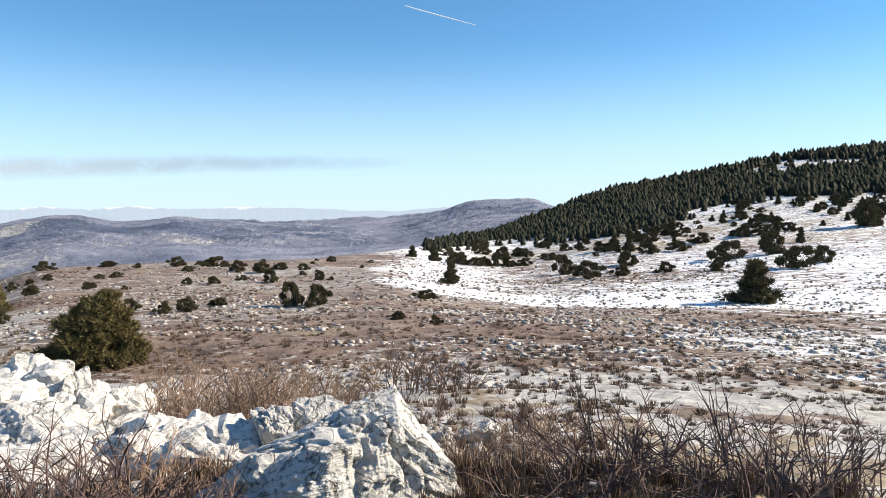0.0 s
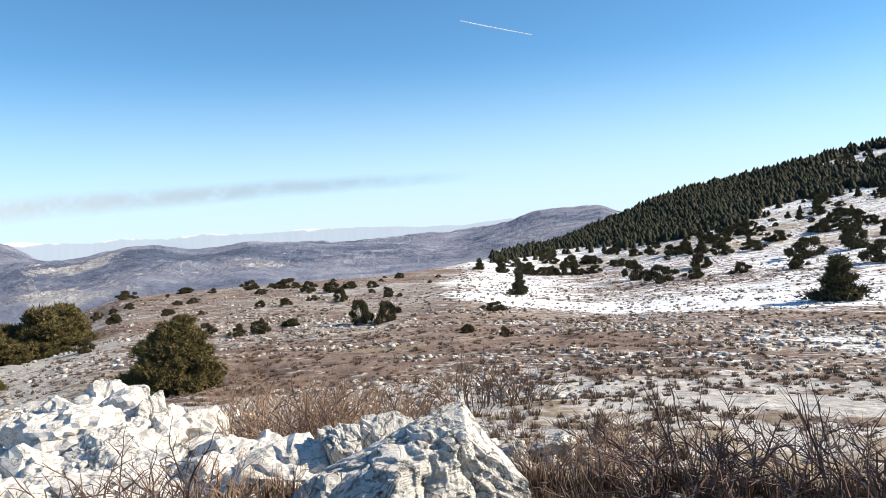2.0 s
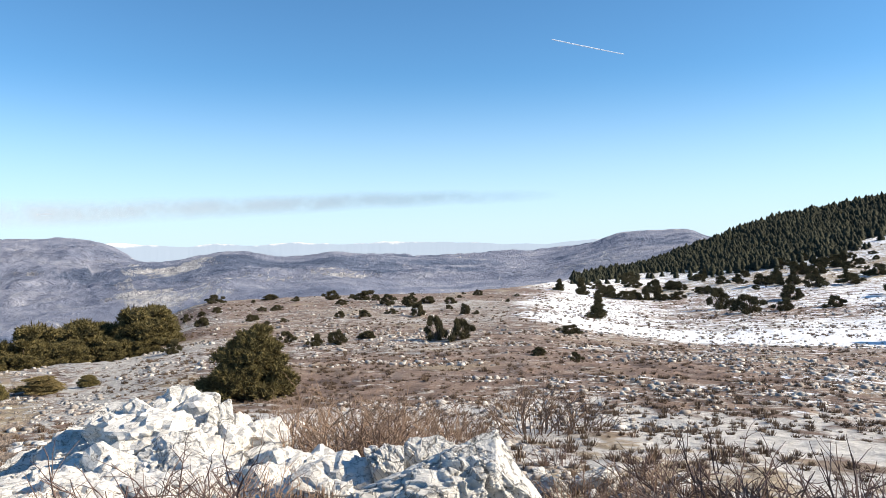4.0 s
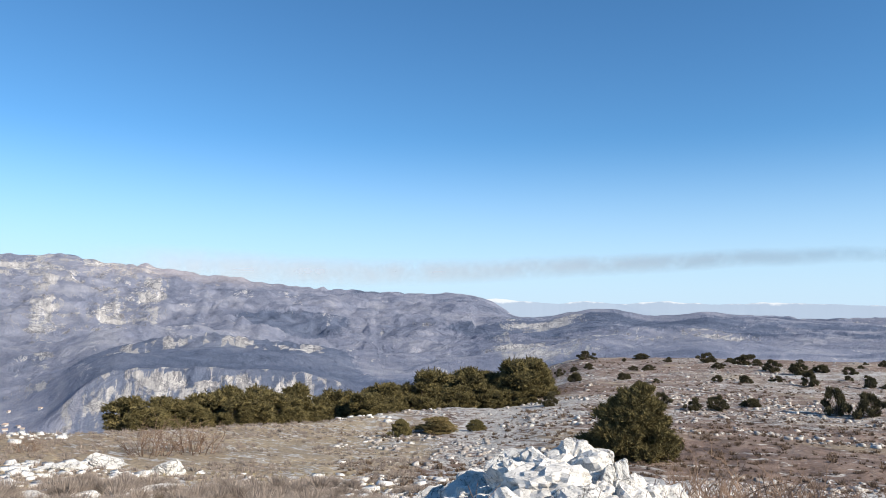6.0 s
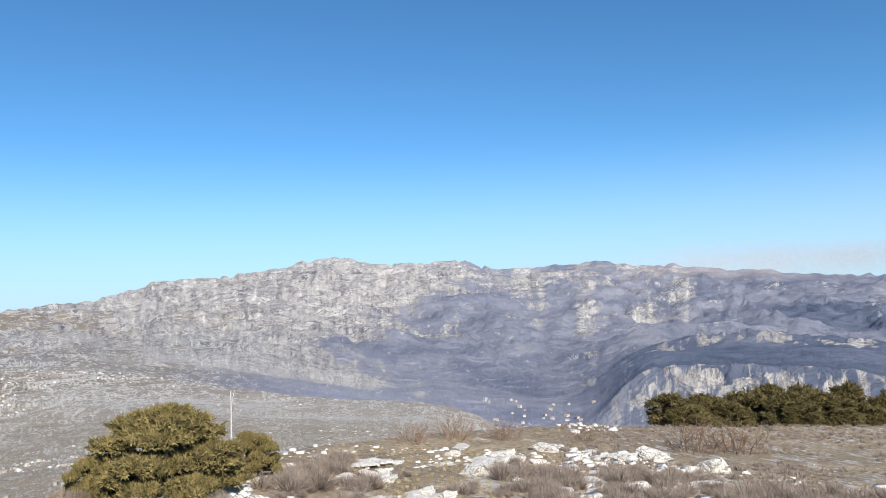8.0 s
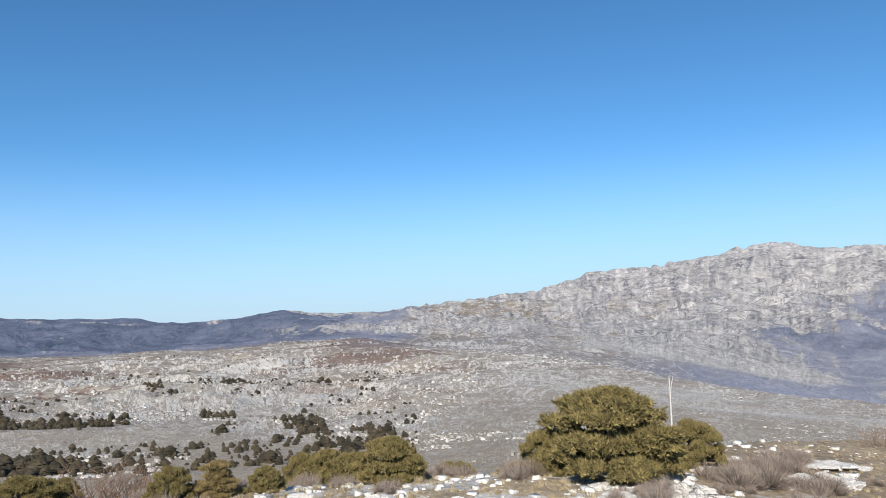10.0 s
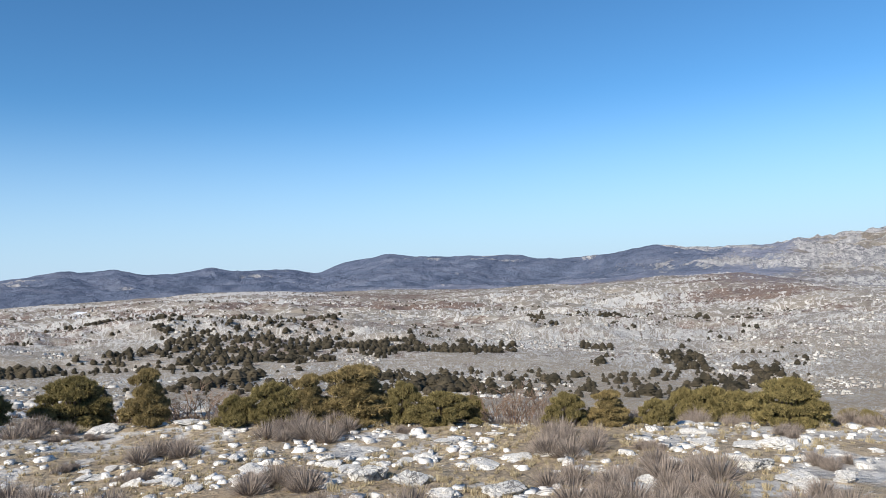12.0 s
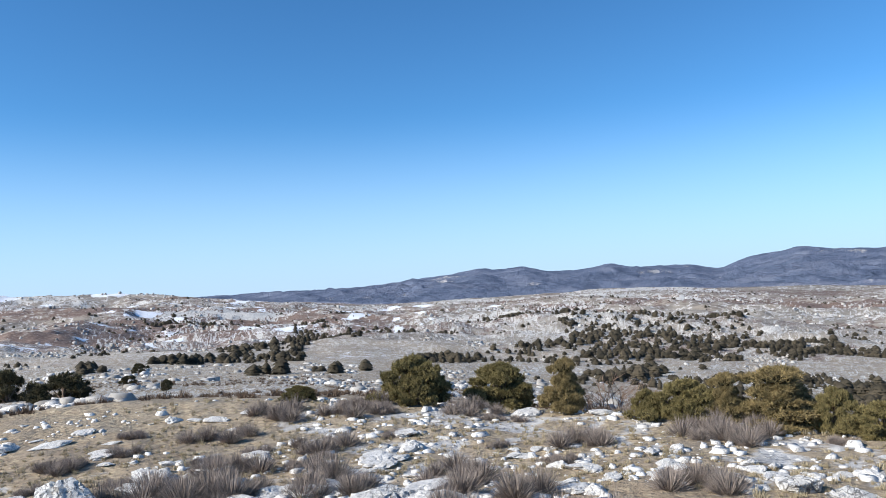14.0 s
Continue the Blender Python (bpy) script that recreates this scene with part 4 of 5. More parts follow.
pebble_field("spur_stones", "pale stones and low ledges on a bare grassy spur", x, y, z, sizes(len(x), 0.05, 0.36, 2.2) * (0.5 + r / 230), 0.5, KARST)

x, y, z, r = sow(2600, -34, 326, 1.2, 6, 1.0, 61, 0.0, 2.2)
pebble_field("rubble", "scattered pale limestone rubble in dry turf", x, y, z, sizes(len(x), 0.01, 0.06, 2.4))

# ---- turf, heath and tufts ----
TUFT = [tuft_shape(300 + k, 42, 0.5, 1.0, 0.03) for k in range(6)]


def tuft_field(name, label, x, y, z, s, tall, mat):
    n = len(x)
    rows = np.c_[x, y, z, s, s, s * tall * rng.uniform(0.7, 1.3, n), rng.uniform(0, 6.28, n), rng.integers(0, 6, n)]
    return tagged(scatter(name, TUFT, rows, mat), label, "grass", kind="stuff")


x, y, z, r = sow(24000, 34, 200, 2.4, 17, 0.8, 67, -0.15, 3.0)
tuft_field("dry_grass", "short straw-coloured winter grass on the knoll", x, y, z, sizes(len(x), 0.05, 0.16, 1.5), 0.6, STRAW)
x, y, z, r = sow(3000, 128, 200, 18, 80, 0.9, 74, -0.05, 9.0)
tuft_field("heath", "brown heath between limestone rows below the knoll", x, y, z, sizes(len(x), 0.15, 0.5, 1.8), 0.5, BROWN)
x, y, z, r = sow(6500, 40, 68, 11, 42, 0.8, 70, -0.1, 3.5)
tuft_field("heath", "grey heath and grass on the shoulder of the knoll", x, y, z, sizes(len(x), 0.08, 0.3, 1.8), 0.5, HEATH)
x, y, z, r = sow(2600, -34, 46, 3, 30, 0.8, 69, 0.0, 4.0)
tuft_field("dry_grass", "brown winter grass between stones", x, y, z, sizes(len(x), 0.1, 0.3, 1.5), 0.6, BROWN)
x, y, z, r = sow(11000, -34, 46, 9, 100, 0.8, 71, -0.2, 8.0)
tuft_field("heath", "low brown heath scattered over a stony upland", x, y, z, sizes(len(x), 0.08, 0.3, 2.2) * (0.7 + np.clip(r / 50, 0, 1.2)), 0.42, BROWN)
x, y, z, r = sow(5000, -34, 4, 60, 400, 1.0, 73, -0.2, 20.0)
tuft_field("slope_heath", "brown heath showing through thin snow on a slope", x, y, z, sizes(len(x), 0.2, 0.6, 2.0) * (0.7 + r / 250), 0.5, BROWN)

x, y, z, r = sow(1900, -34, 38, 3.0, 5.4, 1.0, 72, -0.2, 1.5)
tuft_field("heath", "brown heath and dry grass at the foot of limestone boulders", x, y, z, sizes(len(x), 0.08, 0.26, 1.5), 1.0, BROWN)
x, y, z, r = sow(3600, -34, 326, 1.0, 5, 1.0)
tuft_field("dry_grass", "short straw-coloured winter grass on the knoll", x, y, z, sizes(len(x), 0.04, 0.12, 1.5), 0.6, STRAW)
def cushion_shape(seed, blades=3600, lobes=7):
    """A low dome of wiry stems, half a metre across for a height of one third."""
    g = np.random.default_rng(seed)
    hub = np.c_[g.normal(0, 0.24, (lobes, 2)), np.zeros(lobes)]
    own, lift = g.integers(0, lobes, blades), g.uniform(0.55, 1.0, lobes)
    d = g.normal(size=(blades, 3))
    d[:, 2] = abs(d[:, 2]) + 0.15
    d /= np.linalg.norm(d, axis=1)[:, None]
    reach = lift[own] * g.uniform(0.7, 1.08, blades)
    tip = hub[own] + d * np.array([0.36, 0.36, 0.62]) * reach[:, None] + g.normal(0, 0.012, (blades, 3))
    foot = hub[own] * (1, 1, 0) + d * np.array([0.2, 0.2, 0.2]) * (reach * g.uniform(0.2, 0.9, blades))[:, None] - (0, 0, 0.03)
    side = np.cross(tip - foot, g.normal(size=(blades, 3)))
    side /= np.linalg.norm(side, axis=1)[:, None] + 1e-9
    v = np.stack([foot + side * 0.0045, foot - side * 0.0045, tip], 1).reshape(-1, 3)
    return v, np.arange(len(v)).reshape(-1, 3)


HEATHS = []
for k in range(6):
    ob = tagged(new("heath_cushion"), "grey dry heath cushion of wiry upright stems", "shrub", "heath cushions")
    part("tussock", *cushion_shape(400 + k), HEATH, ob)
    HEATHS.append(ob)
for k in range(298):
    az, r = rng.uniform(34, 198), 3.4 + 11.5 * rng.uniform(0, 1) ** 0.8
    if k >= 215:
        # the turf beyond the outcrop is thick with heath
        az, r = rng.uniform(38, 72), rng.uniform(6.5, 15)
    s = 0.17 + 0.36 * rng.uniform(0, 1) ** 1.5
    ob = HEATHS[k] if k < 6 else copy_thing(HEATHS[k % 6], Matrix())
    put(ob, az, r, 1.75 * s, stretch=(1.25, 1.25, 0.72))

# ---- bare shrubs round the outcrop ----
TW = "leafless reddish-grey shrub with many thin stems"
a1 = bare_shrub(1, TWIG, TW, stems=26, spread=0.55, fan=0.75)
a2 = bare_shrub(2, TWIG, TW, stems=24, spread=0.65, fan=0.85)
a3 = bare_shrub(3, RUSTY, "leafless rusty-brown shrub beside an outcrop", stems=34, spread=0.55, fan=0.7)
a4 = bare_shrub(4, RUSTY, "leafless rusty-brown shrub beside an outcrop", stems=30, spread=0.4, fan=0.4)
put(a1, -9.0, 4.6, 0.72, 0.3)
put(a2, -18.5, 4.4, 0.8, 1.0)
put(a3, 17.5, 8.2, 1.05, 0.2)
put(a4, 2.5, 11.5, 1.1, 0.5)
for src, az, r, s in ((a1, -14, 5.2, 0.8), (a2, -4.5, 5.0, 0.5), (a1, -24, 4.8, 0.85), (a2, -28, 5.6, 0.75), (a1, -20, 6.2, 0.8), (a2, -11, 6.6, 0.7), (a1, -6, 7.6, 0.6), (a2, -27, 7.6, 0.7), (a1, 0.5, 8.4, 0.45),
                      (a2, 24.5, 4.2, 0.85), (a1, 28.5, 4.0, 0.95), (a1, 20.5, 4.3, 0.62), (a2, 33, 4.4, 0.8), (a2, 31, 3.6, 0.75), (a1, 26.5, 3.6, 0.72), (a2, 22.5, 3.7, 0.6), (a1, 35.5, 3.9, 0.7), (a2, 25.5, 4.7, 0.8), (a1, 30.5, 4.6, 0.85), (a3, 22.0, 4.8, 0.6), (a3, 18.0, 4.2, 0.5), (a1, 23.5, 4.0, 0.7), (a2, 27.5, 4.3, 0.8), (a1, 32.0, 4.0, 0.75), (a2, 29.5, 3.4, 0.6), (a1, 19.5, 3.8, 0.55), (a1, 21.0, 3.5, 0.5),
                      (a3, 15.6, 7.4, 0.85), (a3, 11.8, 7.6, 0.75), (a4, 18.8, 10.0, 1.05), (a3, 14.4, 10.4, 1.0), (a3, 9.0, 11.0, 0.8), (a4, 16.4, 9.0, 0.9), (a3, 12.4, 12.0, 0.8), (a4, 6.6, 10.2, 0.6), (a3, -8.0, 5.8, 0.6), (a2, -30, 4.6, 0.8), (a3, -2.0, 6.0, 0.45),
                      (a3, 13.6, 8.0, 0.95), (a4, 20.8, 9.6, 0.95), (a3, 10.5, 9.6, 0.75), (a3, -0.5, 12.0, 0.8), (a4, 7.5, 9.0, 0.5), (a3, 5.0, 14.5, 0.6), (a4, 37.0, 6.8, 0.42), (a4, 41.0, 7.4, 0.4),
                      (a4, 58.5, 19.5, 1.0), (a3, 56.0, 20.5, 1.1), (a4, 75.5, 18.5, 0.85), (a3, 72.0, 19.0, 0.7), (a4, 78.5, 17.5, 0.7), (a4, 66.0, 19.5, 0.5),
                      (a3, 153.0, 14.2, 0.85), (a3, 131.0, 13.2, 1.0), (a4, 129.5, 13.4, 0.85), (a4, 155.0, 14.6, 0.6), (a3, 102.5, 14.0, 0.5)):
    again(src, az, r, s)
WHITEWOOD = plant_material("bleached_wood", (0.42, 0.40, 0.37), (0.66, 0.64, 0.60))
# the pale dead stem behind the spreading bush
dead = tagged(new("dead_stem"), "thin pale dead stem standing behind a bush", "dead tree")
part("stem", *tubes([(np.array([(0, 0, -0.1), (0.01, 0, 0.6), (0.0, 0.01, 1.2), (0.02, 0.0, 1.5)]), [0.022, 0.02, 0.016, 0.008]), (np.array([(0.0, 0.01, 1.2), (0.06, 0.02, 1.38), (0.08, 0.05, 1.52)]), [0.01, 0.007, 0.004]), (np.array([(0.005, 0.0, 1.0), (-0.06, 0.02, 1.2), (-0.07, 0.02, 1.3)]), [0.01, 0.007, 0.004])], 5), WHITEWOOD, dead)
put(dead, 91.6, 14.2, 1.0, 0.4)

# ---- pines ----
PINE = "bushy dark-green mountain pine with low spreading limbs"
lone = pine("pine_tree", 11, GROVE, "bushy olive-green pine beside a white limestone outcrop", wide=0.62, lobes=42, each=200, leaf=0.095, blades=10, cone=0.5, pad=0.6)
put(lone, 24.3, 18.6, 1.85, 1.0)
grove = [pine("pine_tree", 20 + k, GROVE, PINE, wide=0.5 + 0.08 * k, lobes=18, each=100, leaf=0.12, blades=8, cone=0.15 * k, thin=0.11, pad=0.85) for k in range(4)]
for k, (az, r, s) in enumerate(((33.0, 47, 2.9), (36.0, 46, 2.8), (39.5, 42, 2.4), (42.5, 39, 2.2))):
    tagged(put(grove[k], az, r, s), group="pines of the grove")
for k in range(150):
    az = 31.2 + 28.0 * rng.uniform(0, 1) ** 1.25
    r = np.interp(az, [31, 36, 45, 52, 60], [50, 45, 36, 31, 27]) * rng.uniform(1.02, 1.6)
    again(grove[k % 4], az, r, np.interp(az, [31, 37, 45, 52, 60], [2.7, 2.8, 2.3, 1.8, 1.1]) * rng.uniform(0.6, 1.15), group="pines of the grove")
for k in range(46):
    az = 31.5 + 29 * (k + rng.uniform(0, 1)) / 46
    again(grove[k % 4], az, np.interp(az, [31, 36, 45, 52, 60], [49, 44, 35, 30, 26.5]) * rng.uniform(0.97, 1.05), rng.uniform(0.7, 1.5), stretch=(1.3, 1.3, 1.0), group="pines of the grove")

# spreading bushes along the rim of the knoll
BUSH = "spreading olive-green pine bush on the rim of the knoll"
wide_bush = [pine("pine_bush", 40 + k, NEEDLES, BUSH, "bush", wide=0.95 + 0.12 * k, lobes=40, each=200, leaf=0.10, blades=10) for k in range(3)]
gold_bush = pine("pine_bush", 50, GOLDEN, "rounded yellow-brown winter bush on the rim of the knoll", "bush", wide=0.75, lobes=40, each=200, leaf=0.10, blades=10)
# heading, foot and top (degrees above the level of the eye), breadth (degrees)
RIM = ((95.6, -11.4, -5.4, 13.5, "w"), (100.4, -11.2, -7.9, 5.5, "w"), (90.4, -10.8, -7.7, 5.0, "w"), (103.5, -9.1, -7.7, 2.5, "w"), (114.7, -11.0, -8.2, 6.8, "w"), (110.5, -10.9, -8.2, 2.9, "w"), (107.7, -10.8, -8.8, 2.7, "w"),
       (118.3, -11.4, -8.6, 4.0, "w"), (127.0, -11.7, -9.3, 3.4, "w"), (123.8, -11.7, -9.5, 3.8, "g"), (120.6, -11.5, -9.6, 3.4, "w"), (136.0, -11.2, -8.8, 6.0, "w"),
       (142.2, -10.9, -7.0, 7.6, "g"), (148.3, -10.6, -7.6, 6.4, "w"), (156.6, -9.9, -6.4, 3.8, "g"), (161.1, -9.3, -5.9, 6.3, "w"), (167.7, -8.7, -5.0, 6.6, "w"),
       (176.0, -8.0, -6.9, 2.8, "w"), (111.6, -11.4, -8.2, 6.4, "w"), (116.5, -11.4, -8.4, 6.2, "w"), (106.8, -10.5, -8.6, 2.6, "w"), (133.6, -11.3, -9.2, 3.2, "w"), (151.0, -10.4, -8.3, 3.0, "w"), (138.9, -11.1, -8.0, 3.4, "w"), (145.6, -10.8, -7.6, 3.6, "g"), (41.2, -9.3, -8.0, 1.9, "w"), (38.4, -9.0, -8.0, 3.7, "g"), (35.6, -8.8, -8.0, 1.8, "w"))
placed = set()
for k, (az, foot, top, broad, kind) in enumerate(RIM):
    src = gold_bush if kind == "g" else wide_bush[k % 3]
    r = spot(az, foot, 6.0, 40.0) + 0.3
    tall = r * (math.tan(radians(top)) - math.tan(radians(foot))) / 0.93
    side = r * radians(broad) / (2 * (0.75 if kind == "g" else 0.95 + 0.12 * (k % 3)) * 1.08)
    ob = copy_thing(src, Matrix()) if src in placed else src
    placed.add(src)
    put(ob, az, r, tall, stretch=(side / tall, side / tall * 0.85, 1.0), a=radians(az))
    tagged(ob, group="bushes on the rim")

# bushes dotted over the upland
dark = [pine("pine_bush", 60 + k, DUSK, "dark evergreen bush on a stony upland", "bush", wide=0.75 + 0.15 * k, lobes=14, each=95, leaf=0.14, blades=6, thin=0.12, pad=0.75) for k in range(3)]
pointed = [pine("pine_tree", 70 + k, DUSK, "dark pine standing on a snowy slope", wide=0.42 + 0.1 * k, lobes=18, each=75, leaf=0.14, blades=6, cone=0.85, thin=0.12) for k in range(2)]
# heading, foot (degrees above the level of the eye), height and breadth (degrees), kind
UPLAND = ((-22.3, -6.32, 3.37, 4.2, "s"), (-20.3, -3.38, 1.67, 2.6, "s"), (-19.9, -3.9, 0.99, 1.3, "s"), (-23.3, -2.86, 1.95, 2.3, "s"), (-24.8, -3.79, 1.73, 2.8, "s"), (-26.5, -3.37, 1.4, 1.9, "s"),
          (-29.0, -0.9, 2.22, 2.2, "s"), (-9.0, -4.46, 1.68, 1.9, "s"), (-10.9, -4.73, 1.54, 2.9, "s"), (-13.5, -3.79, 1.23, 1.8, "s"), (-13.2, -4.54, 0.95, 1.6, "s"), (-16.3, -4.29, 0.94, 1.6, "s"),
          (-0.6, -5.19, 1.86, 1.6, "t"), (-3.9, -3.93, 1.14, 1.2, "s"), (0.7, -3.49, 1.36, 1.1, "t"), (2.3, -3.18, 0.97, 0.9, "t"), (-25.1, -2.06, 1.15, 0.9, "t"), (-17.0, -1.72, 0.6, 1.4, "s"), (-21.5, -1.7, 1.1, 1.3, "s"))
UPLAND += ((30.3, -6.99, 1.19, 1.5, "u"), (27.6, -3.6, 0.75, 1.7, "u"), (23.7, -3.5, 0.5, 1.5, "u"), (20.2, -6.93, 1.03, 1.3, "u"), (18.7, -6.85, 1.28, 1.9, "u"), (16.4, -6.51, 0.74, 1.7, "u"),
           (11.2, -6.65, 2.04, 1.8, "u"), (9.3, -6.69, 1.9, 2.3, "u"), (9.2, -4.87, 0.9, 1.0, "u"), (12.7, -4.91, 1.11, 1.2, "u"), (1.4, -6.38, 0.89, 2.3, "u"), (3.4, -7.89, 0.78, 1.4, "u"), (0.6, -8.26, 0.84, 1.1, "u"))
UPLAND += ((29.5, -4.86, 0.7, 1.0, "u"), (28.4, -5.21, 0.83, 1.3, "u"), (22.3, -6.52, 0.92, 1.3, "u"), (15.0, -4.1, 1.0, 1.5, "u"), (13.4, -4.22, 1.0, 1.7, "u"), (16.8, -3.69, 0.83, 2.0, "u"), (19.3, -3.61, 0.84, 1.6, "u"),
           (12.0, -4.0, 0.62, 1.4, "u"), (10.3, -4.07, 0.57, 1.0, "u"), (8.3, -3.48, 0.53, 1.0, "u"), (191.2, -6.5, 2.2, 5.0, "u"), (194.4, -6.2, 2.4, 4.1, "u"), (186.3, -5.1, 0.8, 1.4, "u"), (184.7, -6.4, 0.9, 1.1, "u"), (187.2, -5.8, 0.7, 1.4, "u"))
seen = set()
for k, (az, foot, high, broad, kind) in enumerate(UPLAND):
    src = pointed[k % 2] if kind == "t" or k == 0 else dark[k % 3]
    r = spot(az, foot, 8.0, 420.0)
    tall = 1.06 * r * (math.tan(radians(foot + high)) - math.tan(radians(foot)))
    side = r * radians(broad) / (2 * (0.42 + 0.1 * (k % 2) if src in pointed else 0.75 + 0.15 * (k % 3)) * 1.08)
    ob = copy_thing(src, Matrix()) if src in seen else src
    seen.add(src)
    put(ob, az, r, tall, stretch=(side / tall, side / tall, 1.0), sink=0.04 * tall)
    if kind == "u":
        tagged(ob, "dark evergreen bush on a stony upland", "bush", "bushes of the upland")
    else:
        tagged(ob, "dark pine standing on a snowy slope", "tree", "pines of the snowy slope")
for k in range(30):
    az = rng.uniform(5, 31)
    again(dark[k % 3], az, rng.uniform(60, 108), rng.uniform(0.35, 0.8), group="bushes of the upland", label="dark evergreen bush on a stony upland")
# slanting rows of pines up the snowy slope
n = 0
while n < 190:
    az, r = rng.uniform(-33, 0), 88 * math.exp(rng.uniform(0, 1.35))
    x, y = polar(az, r)
    row = fbm(np.array([x * 0.35 + y * 0.2]), np.array([y * 1.1 - x * 0.5]), 34, 3, 81)[0]
    if row < 0.12 - 0.35 * (rng.uniform(0, 1) < 0.12):
        continue
    again((dark + pointed)[n % 5], az, r, (0.8 + 0.006 * r) * rng.uniform(0.55, 1.3), group="pines of the snowy slope", label="dark pine standing on a snowy slope", stretch=(1, 1, rng.uniform(0.85, 1.2)))
    n += 1


# far woods, too many to count
def small_tree(seed, wide, cone):
    """A far tree, one metre tall: ragged tiers of boughs, rounded or pointed."""
    g = np.random.default_rng(seed)
    V, F, n = [], [], 0
    tiers, k = 5, 13
    for i in range(tiers):
        h = i / tiers
        reach = wide * ((1 - cone) * math.sqrt(1 - 0.85 * h ** 2) + cone * (1.05 - h))
        a = np.arange(k) * 2 * math.pi / k + g.uniform(0, 6.28)
        rr = reach * np.where(np.arange(k) % 2, 0.62, 1.0) * g.uniform(0.75, 1.15, k)
        z = h * 0.9 + 0.02 + g.normal(0, 0.025, k)
        off = g.normal(0, 0.05 * wide, 2)
        V.append(np.c_[np.cos(a) * rr + off[0], np.sin(a) * rr + off[1], z])
        V.append([[off[0], off[1], min(h + 0.42, 1.0) * g.uniform(0.95, 1.05)]])
        F += [(n + j, n + (j + 1) % k, n + k) for j in range(k)]
        n += k + 1
    return np.concatenate(V), np.array(F)


WOODS = [small_tree(90 + k, 0.40 + 0.08 * k, 0.75) for k in range(4)]
SCRUB = [small_tree(95 + k, 0.62 + 0.12 * k, 0.15) for k in range(4)]


def woods(name, label, x, y, z, s, shapes, mat=DUSK):
    n = len(x)
    rows = np.c_[x, y, z, s, s, s * rng.uniform(0.8, 1.3, n), rng.uniform(0, 6.28, n), rng.integers(0, 4, n)]
    return tagged(scatter(name, shapes, rows, mat), label, "woods", kind="stuff")


az, r = rng.uniform(-32, 1.5, 26000), 420 * np.exp(-1.35 * rng.uniform(0, 1, 26000) ** 1.2)
a = np.radians(az)
x, y = -np.sin(a) * r, np.cos(a) * r
z = land(x, y)
e = np.degrees(np.arctan2(z - EYE, r))
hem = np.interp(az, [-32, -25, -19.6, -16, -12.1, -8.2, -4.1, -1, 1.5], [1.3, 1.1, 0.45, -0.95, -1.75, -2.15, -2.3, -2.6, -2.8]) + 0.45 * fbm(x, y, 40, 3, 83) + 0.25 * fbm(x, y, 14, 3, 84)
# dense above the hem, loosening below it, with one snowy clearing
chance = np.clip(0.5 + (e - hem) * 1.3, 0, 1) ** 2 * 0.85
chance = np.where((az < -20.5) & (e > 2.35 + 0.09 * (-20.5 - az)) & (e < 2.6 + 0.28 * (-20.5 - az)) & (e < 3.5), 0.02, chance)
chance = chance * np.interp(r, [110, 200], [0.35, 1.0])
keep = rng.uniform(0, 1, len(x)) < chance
woods("pine_forest", "dense dark pine forest covering the upper slope", x[keep], y[keep], z[keep], (0.7 + 0.0062 * r[keep]) * sizes(keep.sum(), 0.65, 1.25, 1.0) * np.interp(az[keep], [-10, 0], [1.0, 0.75]), WOODS, FOREST)
x, y, z, r = sow(30000, 112, 190, 70, 560, 0.9)
turned = np.degrees(np.arctan2(-x, y)) % 360
belt = fbm(turned * 2.2, np.log(r) * 55, 14, 4, 85, 0.6)
keep = (belt > 0.30 - 0.34 * smooth_box(None, turned, 138, 168, 16) * smooth_box(None, r, 150, 290, 90)) & (rng.uniform(0, 1, len(x)) < 0.6)
x, y, z, r = x[keep], y[keep], z[keep], r[keep]
woods("distant_pines", "belts of dark pines across a limestone slope", x, y, z, sizes(len(x), 0.45, 1.5, 1.8) * (0.75 + r / 700), SCRUB, SCRUBBY)
x, y, z, r = sow(9000, 110, 200, 60, 1100, 0.7, 87, 0.26, 50.0)
woods("distant_scrub", "dark scrub dotted over bare limestone country", x, y, z, sizes(len(x), 0.3, 0.9, 1.8) * (0.7 + np.clip(r / 450, 0, 1.6)), SCRUB, SCRUBBY)

# ---- houses in the valley ----
WALLS = plant_material("pale_render", (0.42, 0.40, 0.38), (0.62, 0.60, 0.57), scale=0.3)
TILES = plant_material("roof_tiles", (0.33, 0.25, 0.21), (0.50, 0.40, 0.34), scale=0.6)
PANE = plant_material("window_glass", (0.03, 0.035, 0.04), (0.06, 0.07, 0.08))


def box(x0, x1, y0, y1, z0, z1):
    v = [(x, y, z) for z in (z0, z1) for y in (y0, y1) for x in (x0, x1)]
    return np.array(v), [(0, 2, 3, 1), (4, 5, 7, 6), (0, 1, 5, 4), (2, 6, 7, 3), (0, 4, 6, 2), (1, 3, 7, 5)]


def house():
    ob = tagged(new("house"), "small pale rendered house with a tiled gable roof", "house", "village houses")
    part("wall", *box(-6, 6, -4, 4, -4, 5.5), WALLS, ob)
    rv = np.array([(-6.6, -4.7, 5.2), (6.6, -4.7, 5.2), (6.6, 4.7, 5.2), (-6.6, 4.7, 5.2), (-6.6, 0, 8.2), (6.6, 0, 8.2)])
    part("roof", rv, [(0, 1, 5, 4), (2, 3, 4, 5), (1, 2, 5), (3, 0, 4), (3, 2, 1, 0)], TILES, ob)
    for sx in (-3.5, 0, 3.5):
        part("window", *box(sx - 0.6, sx + 0.6, -4.06, -3.95, 1.2, 2.8), PANE, ob)
    return ob


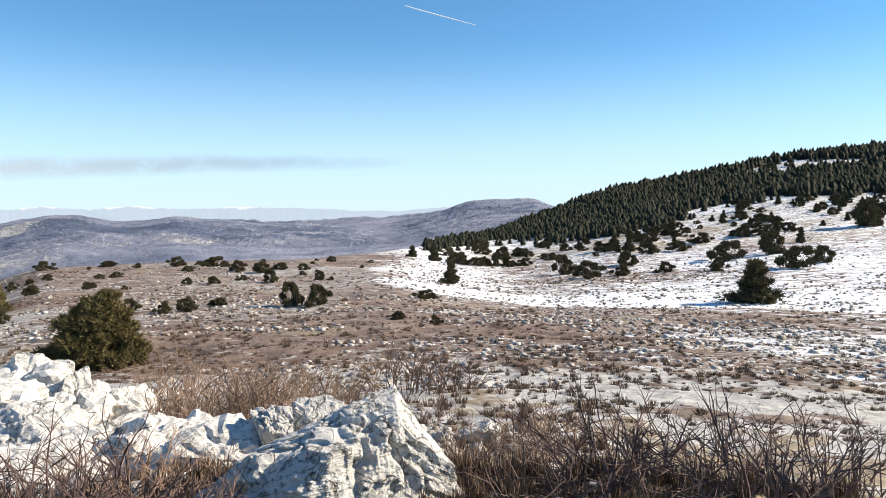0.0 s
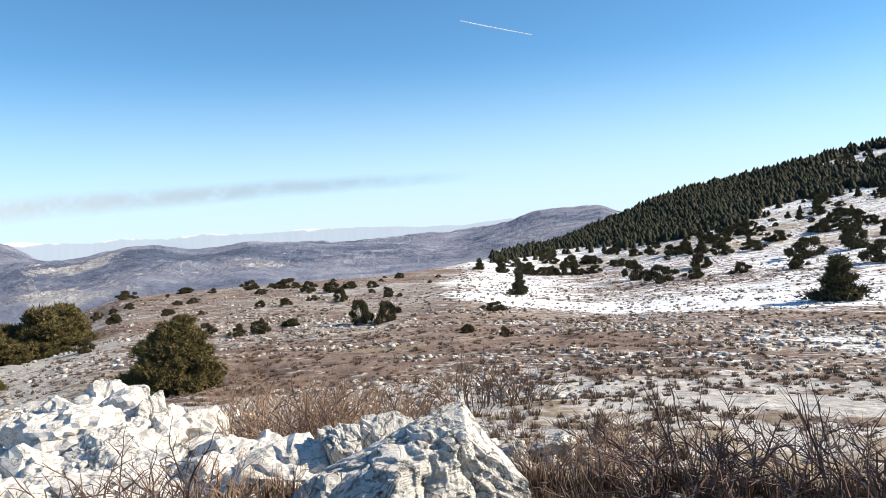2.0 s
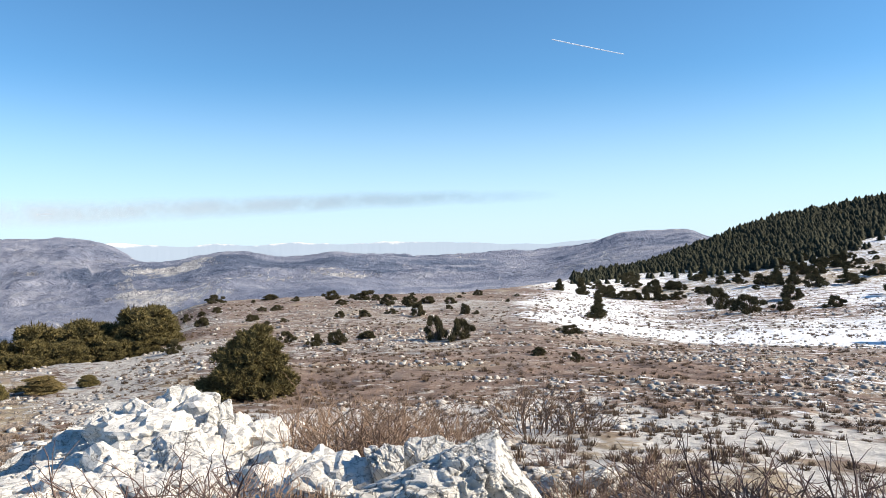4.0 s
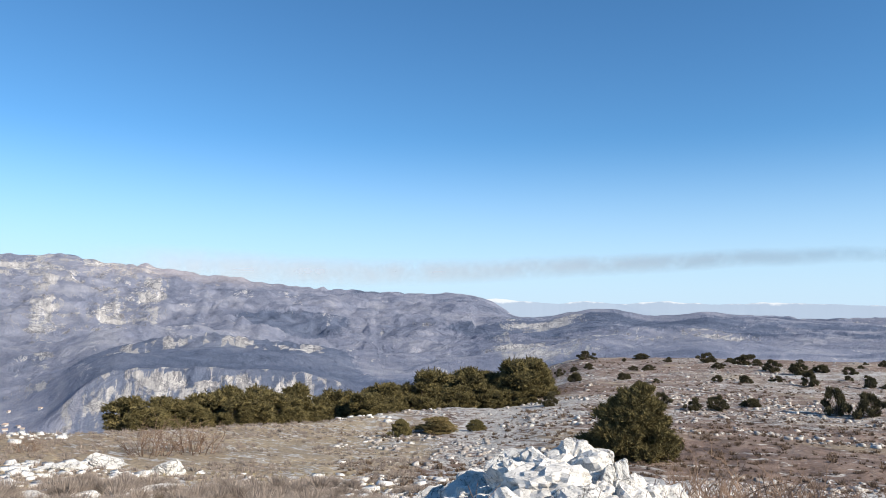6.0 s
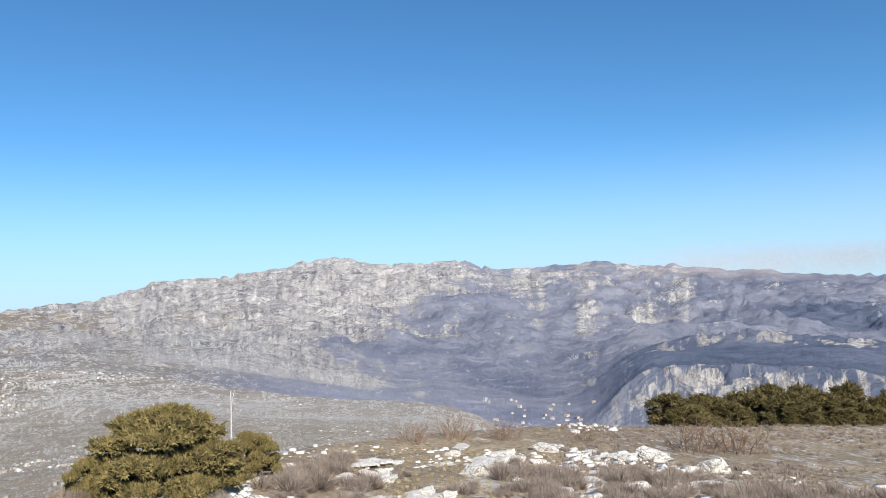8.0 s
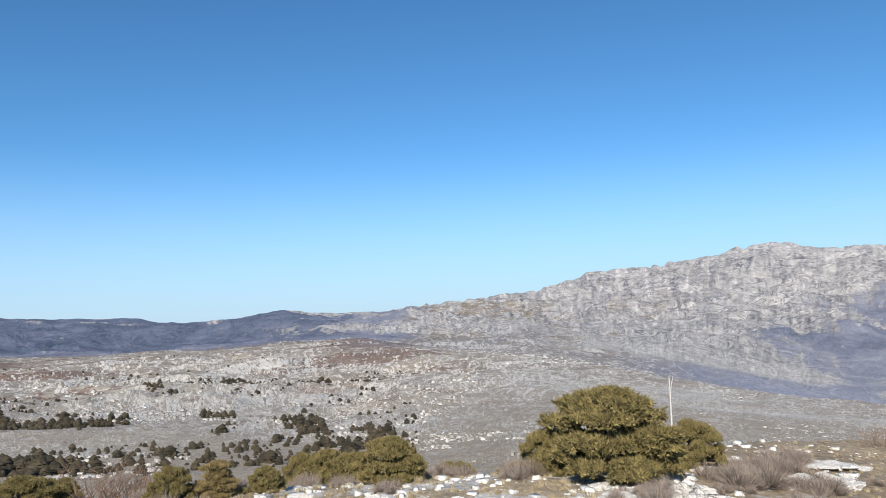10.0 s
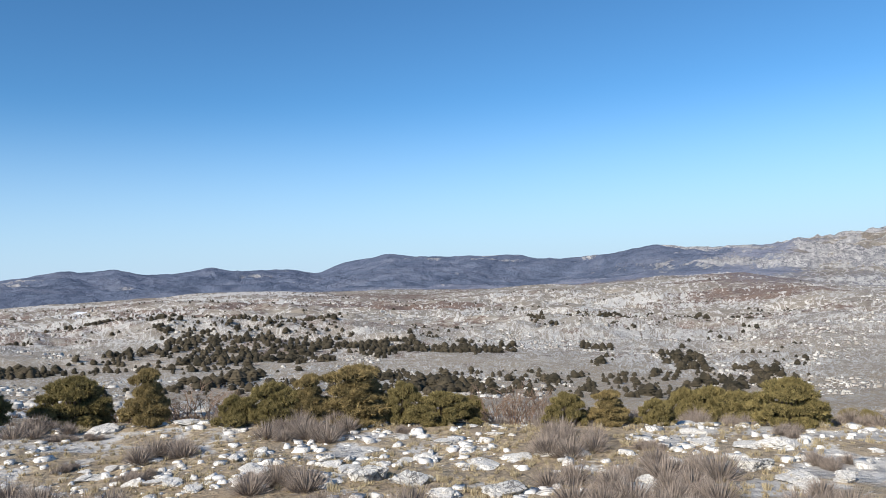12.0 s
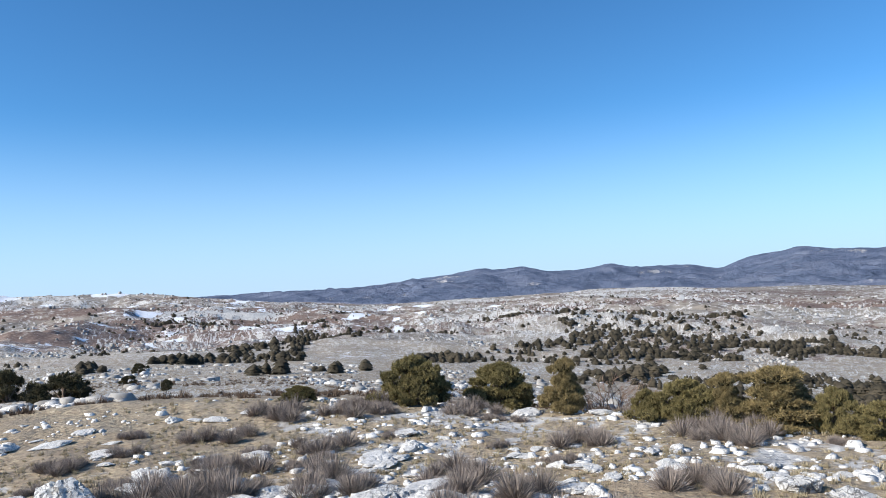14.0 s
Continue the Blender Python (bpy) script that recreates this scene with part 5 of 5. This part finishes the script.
h = house()
for k in range(26):
    az, r = rng.normal(69.0, 2.0), rng.uniform(1040, 1500)
    ob = h if k == 0 else copy_thing(h, Matrix())
    put(ob, az, r, rng.uniform(0.3, 0.6))

# ---- sky: the far range, the smoke and the trail ----
def range_mesh(name, az0, az1, r, low, lines, mat):
    az = np.arange(az0, az1, 0.08)
    x = az * 40.0
    top = np.interp(az, [p[0] for p in lines], [p[1] for p in lines]) + 0.14 * fbm(x, 0 * x, 90, 6, 91, 0.6)
    V = []
    for k, (e, q) in enumerate(((low, 0.93), (0.45, 0.965), (1.0, 1.0))):
        ee = low if k == 0 else low + (top - low) * e
        a = np.radians(az)
        V.append(np.stack([-np.sin(a) * r * q, np.cos(a) * r * q, EYE + r * q * np.tan(np.radians(ee + 0.03 * fbm(x, x * 0 + k * 31, 60, 3, 95)))], -1))
    n = len(az)
    F = [(k * n + i, k * n + i + 1, (k + 1) * n + i + 1, (k + 1) * n + i) for k in range(2) for i in range(n - 1)]
    return tagged(new(name, mesh_of(name, np.concatenate(V), F, mat, True)), "glowing backdrop of a hazy blue mountain range with snow on its crests", "mountains", kind="structure")


# the range glows by itself: haze and daylight are put into its emission
m, t, b = material("hazy_glow_range")
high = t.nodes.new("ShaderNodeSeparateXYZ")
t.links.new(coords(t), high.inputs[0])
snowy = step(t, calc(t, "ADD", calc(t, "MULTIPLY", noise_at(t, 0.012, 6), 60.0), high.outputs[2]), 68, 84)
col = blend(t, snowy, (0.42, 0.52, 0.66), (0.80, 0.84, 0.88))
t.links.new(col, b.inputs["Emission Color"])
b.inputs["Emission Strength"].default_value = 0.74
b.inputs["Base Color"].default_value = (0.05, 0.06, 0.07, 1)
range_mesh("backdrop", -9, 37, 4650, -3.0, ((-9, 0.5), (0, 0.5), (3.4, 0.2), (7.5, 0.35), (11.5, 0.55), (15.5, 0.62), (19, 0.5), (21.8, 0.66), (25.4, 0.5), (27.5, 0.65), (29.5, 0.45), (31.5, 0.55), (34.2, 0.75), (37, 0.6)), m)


def smoke():
    m, t, b = material("smoke")
    b.inputs["Base Color"].default_value = (0.47, 0.41, 0.395, 1)
    b.inputs["Roughness"].default_value = 1.0
    wisp = noise_at(t, 0.006, 7, 0.6)
    dens = calc(t, "MULTIPLY", attr(t, "thickness"), step(t, wisp, 0.1, 0.6), True)
    t.links.new(dens, b.inputs["Alpha"])
    az, rows = np.arange(2, 64, 0.25), np.linspace(-1, 1, 13)
    mid = np.interp(az, [2, 6, 16, 24, 36, 46, 55, 64], [3.9, 3.85, 3.75, 3.4, 2.85, 2.6, 2.75, 2.9])
    half = np.interp(az, [2, 10, 24, 40, 50, 56, 64], [0.45, 0.65, 0.85, 1.1, 1.4, 1.7, 1.5])
    a = np.radians(az)
    V, D = [], []
    for s in rows:
        e = mid + half * s + 0.12 * fbm(az * 30, az * 0 + s * 20, 60, 4, 97)
        V.append(np.stack([-np.sin(a) * 3700, np.cos(a) * 3700, EYE + 3700 * np.tan(np.radians(e))], -1))
        D.append((1 - s * s) ** 1.5 * np.interp(az, [2, 9, 20, 50, 57, 64], [0, 0.26, 0.42, 0.46, 0.42, 0]))
    n = len(az)
    F = [(k * n + i, k * n + i + 1, (k + 1) * n + i + 1, (k + 1) * n + i) for k in range(len(rows) - 1) for i in range(n - 1)]
    ob = new("smoke_layer", mesh_of("smoke_layer", np.concatenate(V), F, m, True))
    ob.data.attributes.new("thickness", "FLOAT", "POINT").data.foreach_set("value", np.concatenate(D).astype(np.float32))
    ob.visible_shadow = False
    return tagged(ob, "thin grey layer of smoke drifting above the valley", "smoke", kind="stuff")


smoke()
m, t, b = material("vapour")
b.inputs["Base Color"].default_value = (0.9, 0.92, 0.95, 1)
q = np.linspace(0, 1, 9)
pts = np.stack([*[np.array([polar(2.7 - 5.2 * k, 4400)[i] for k in q]) for i in (0, 1)], EYE + 4400 * np.tan(np.radians(15.05 - 1.35 * q))], -1)
tagged(new("vapour_trail", mesh_of("vapour_trail", *tubes([(pts, 3.4 - 1.6 * np.abs(q - 0.35))], 6), m)), "thin white vapour trail high in the sky", "vapour trail", kind="stuff")
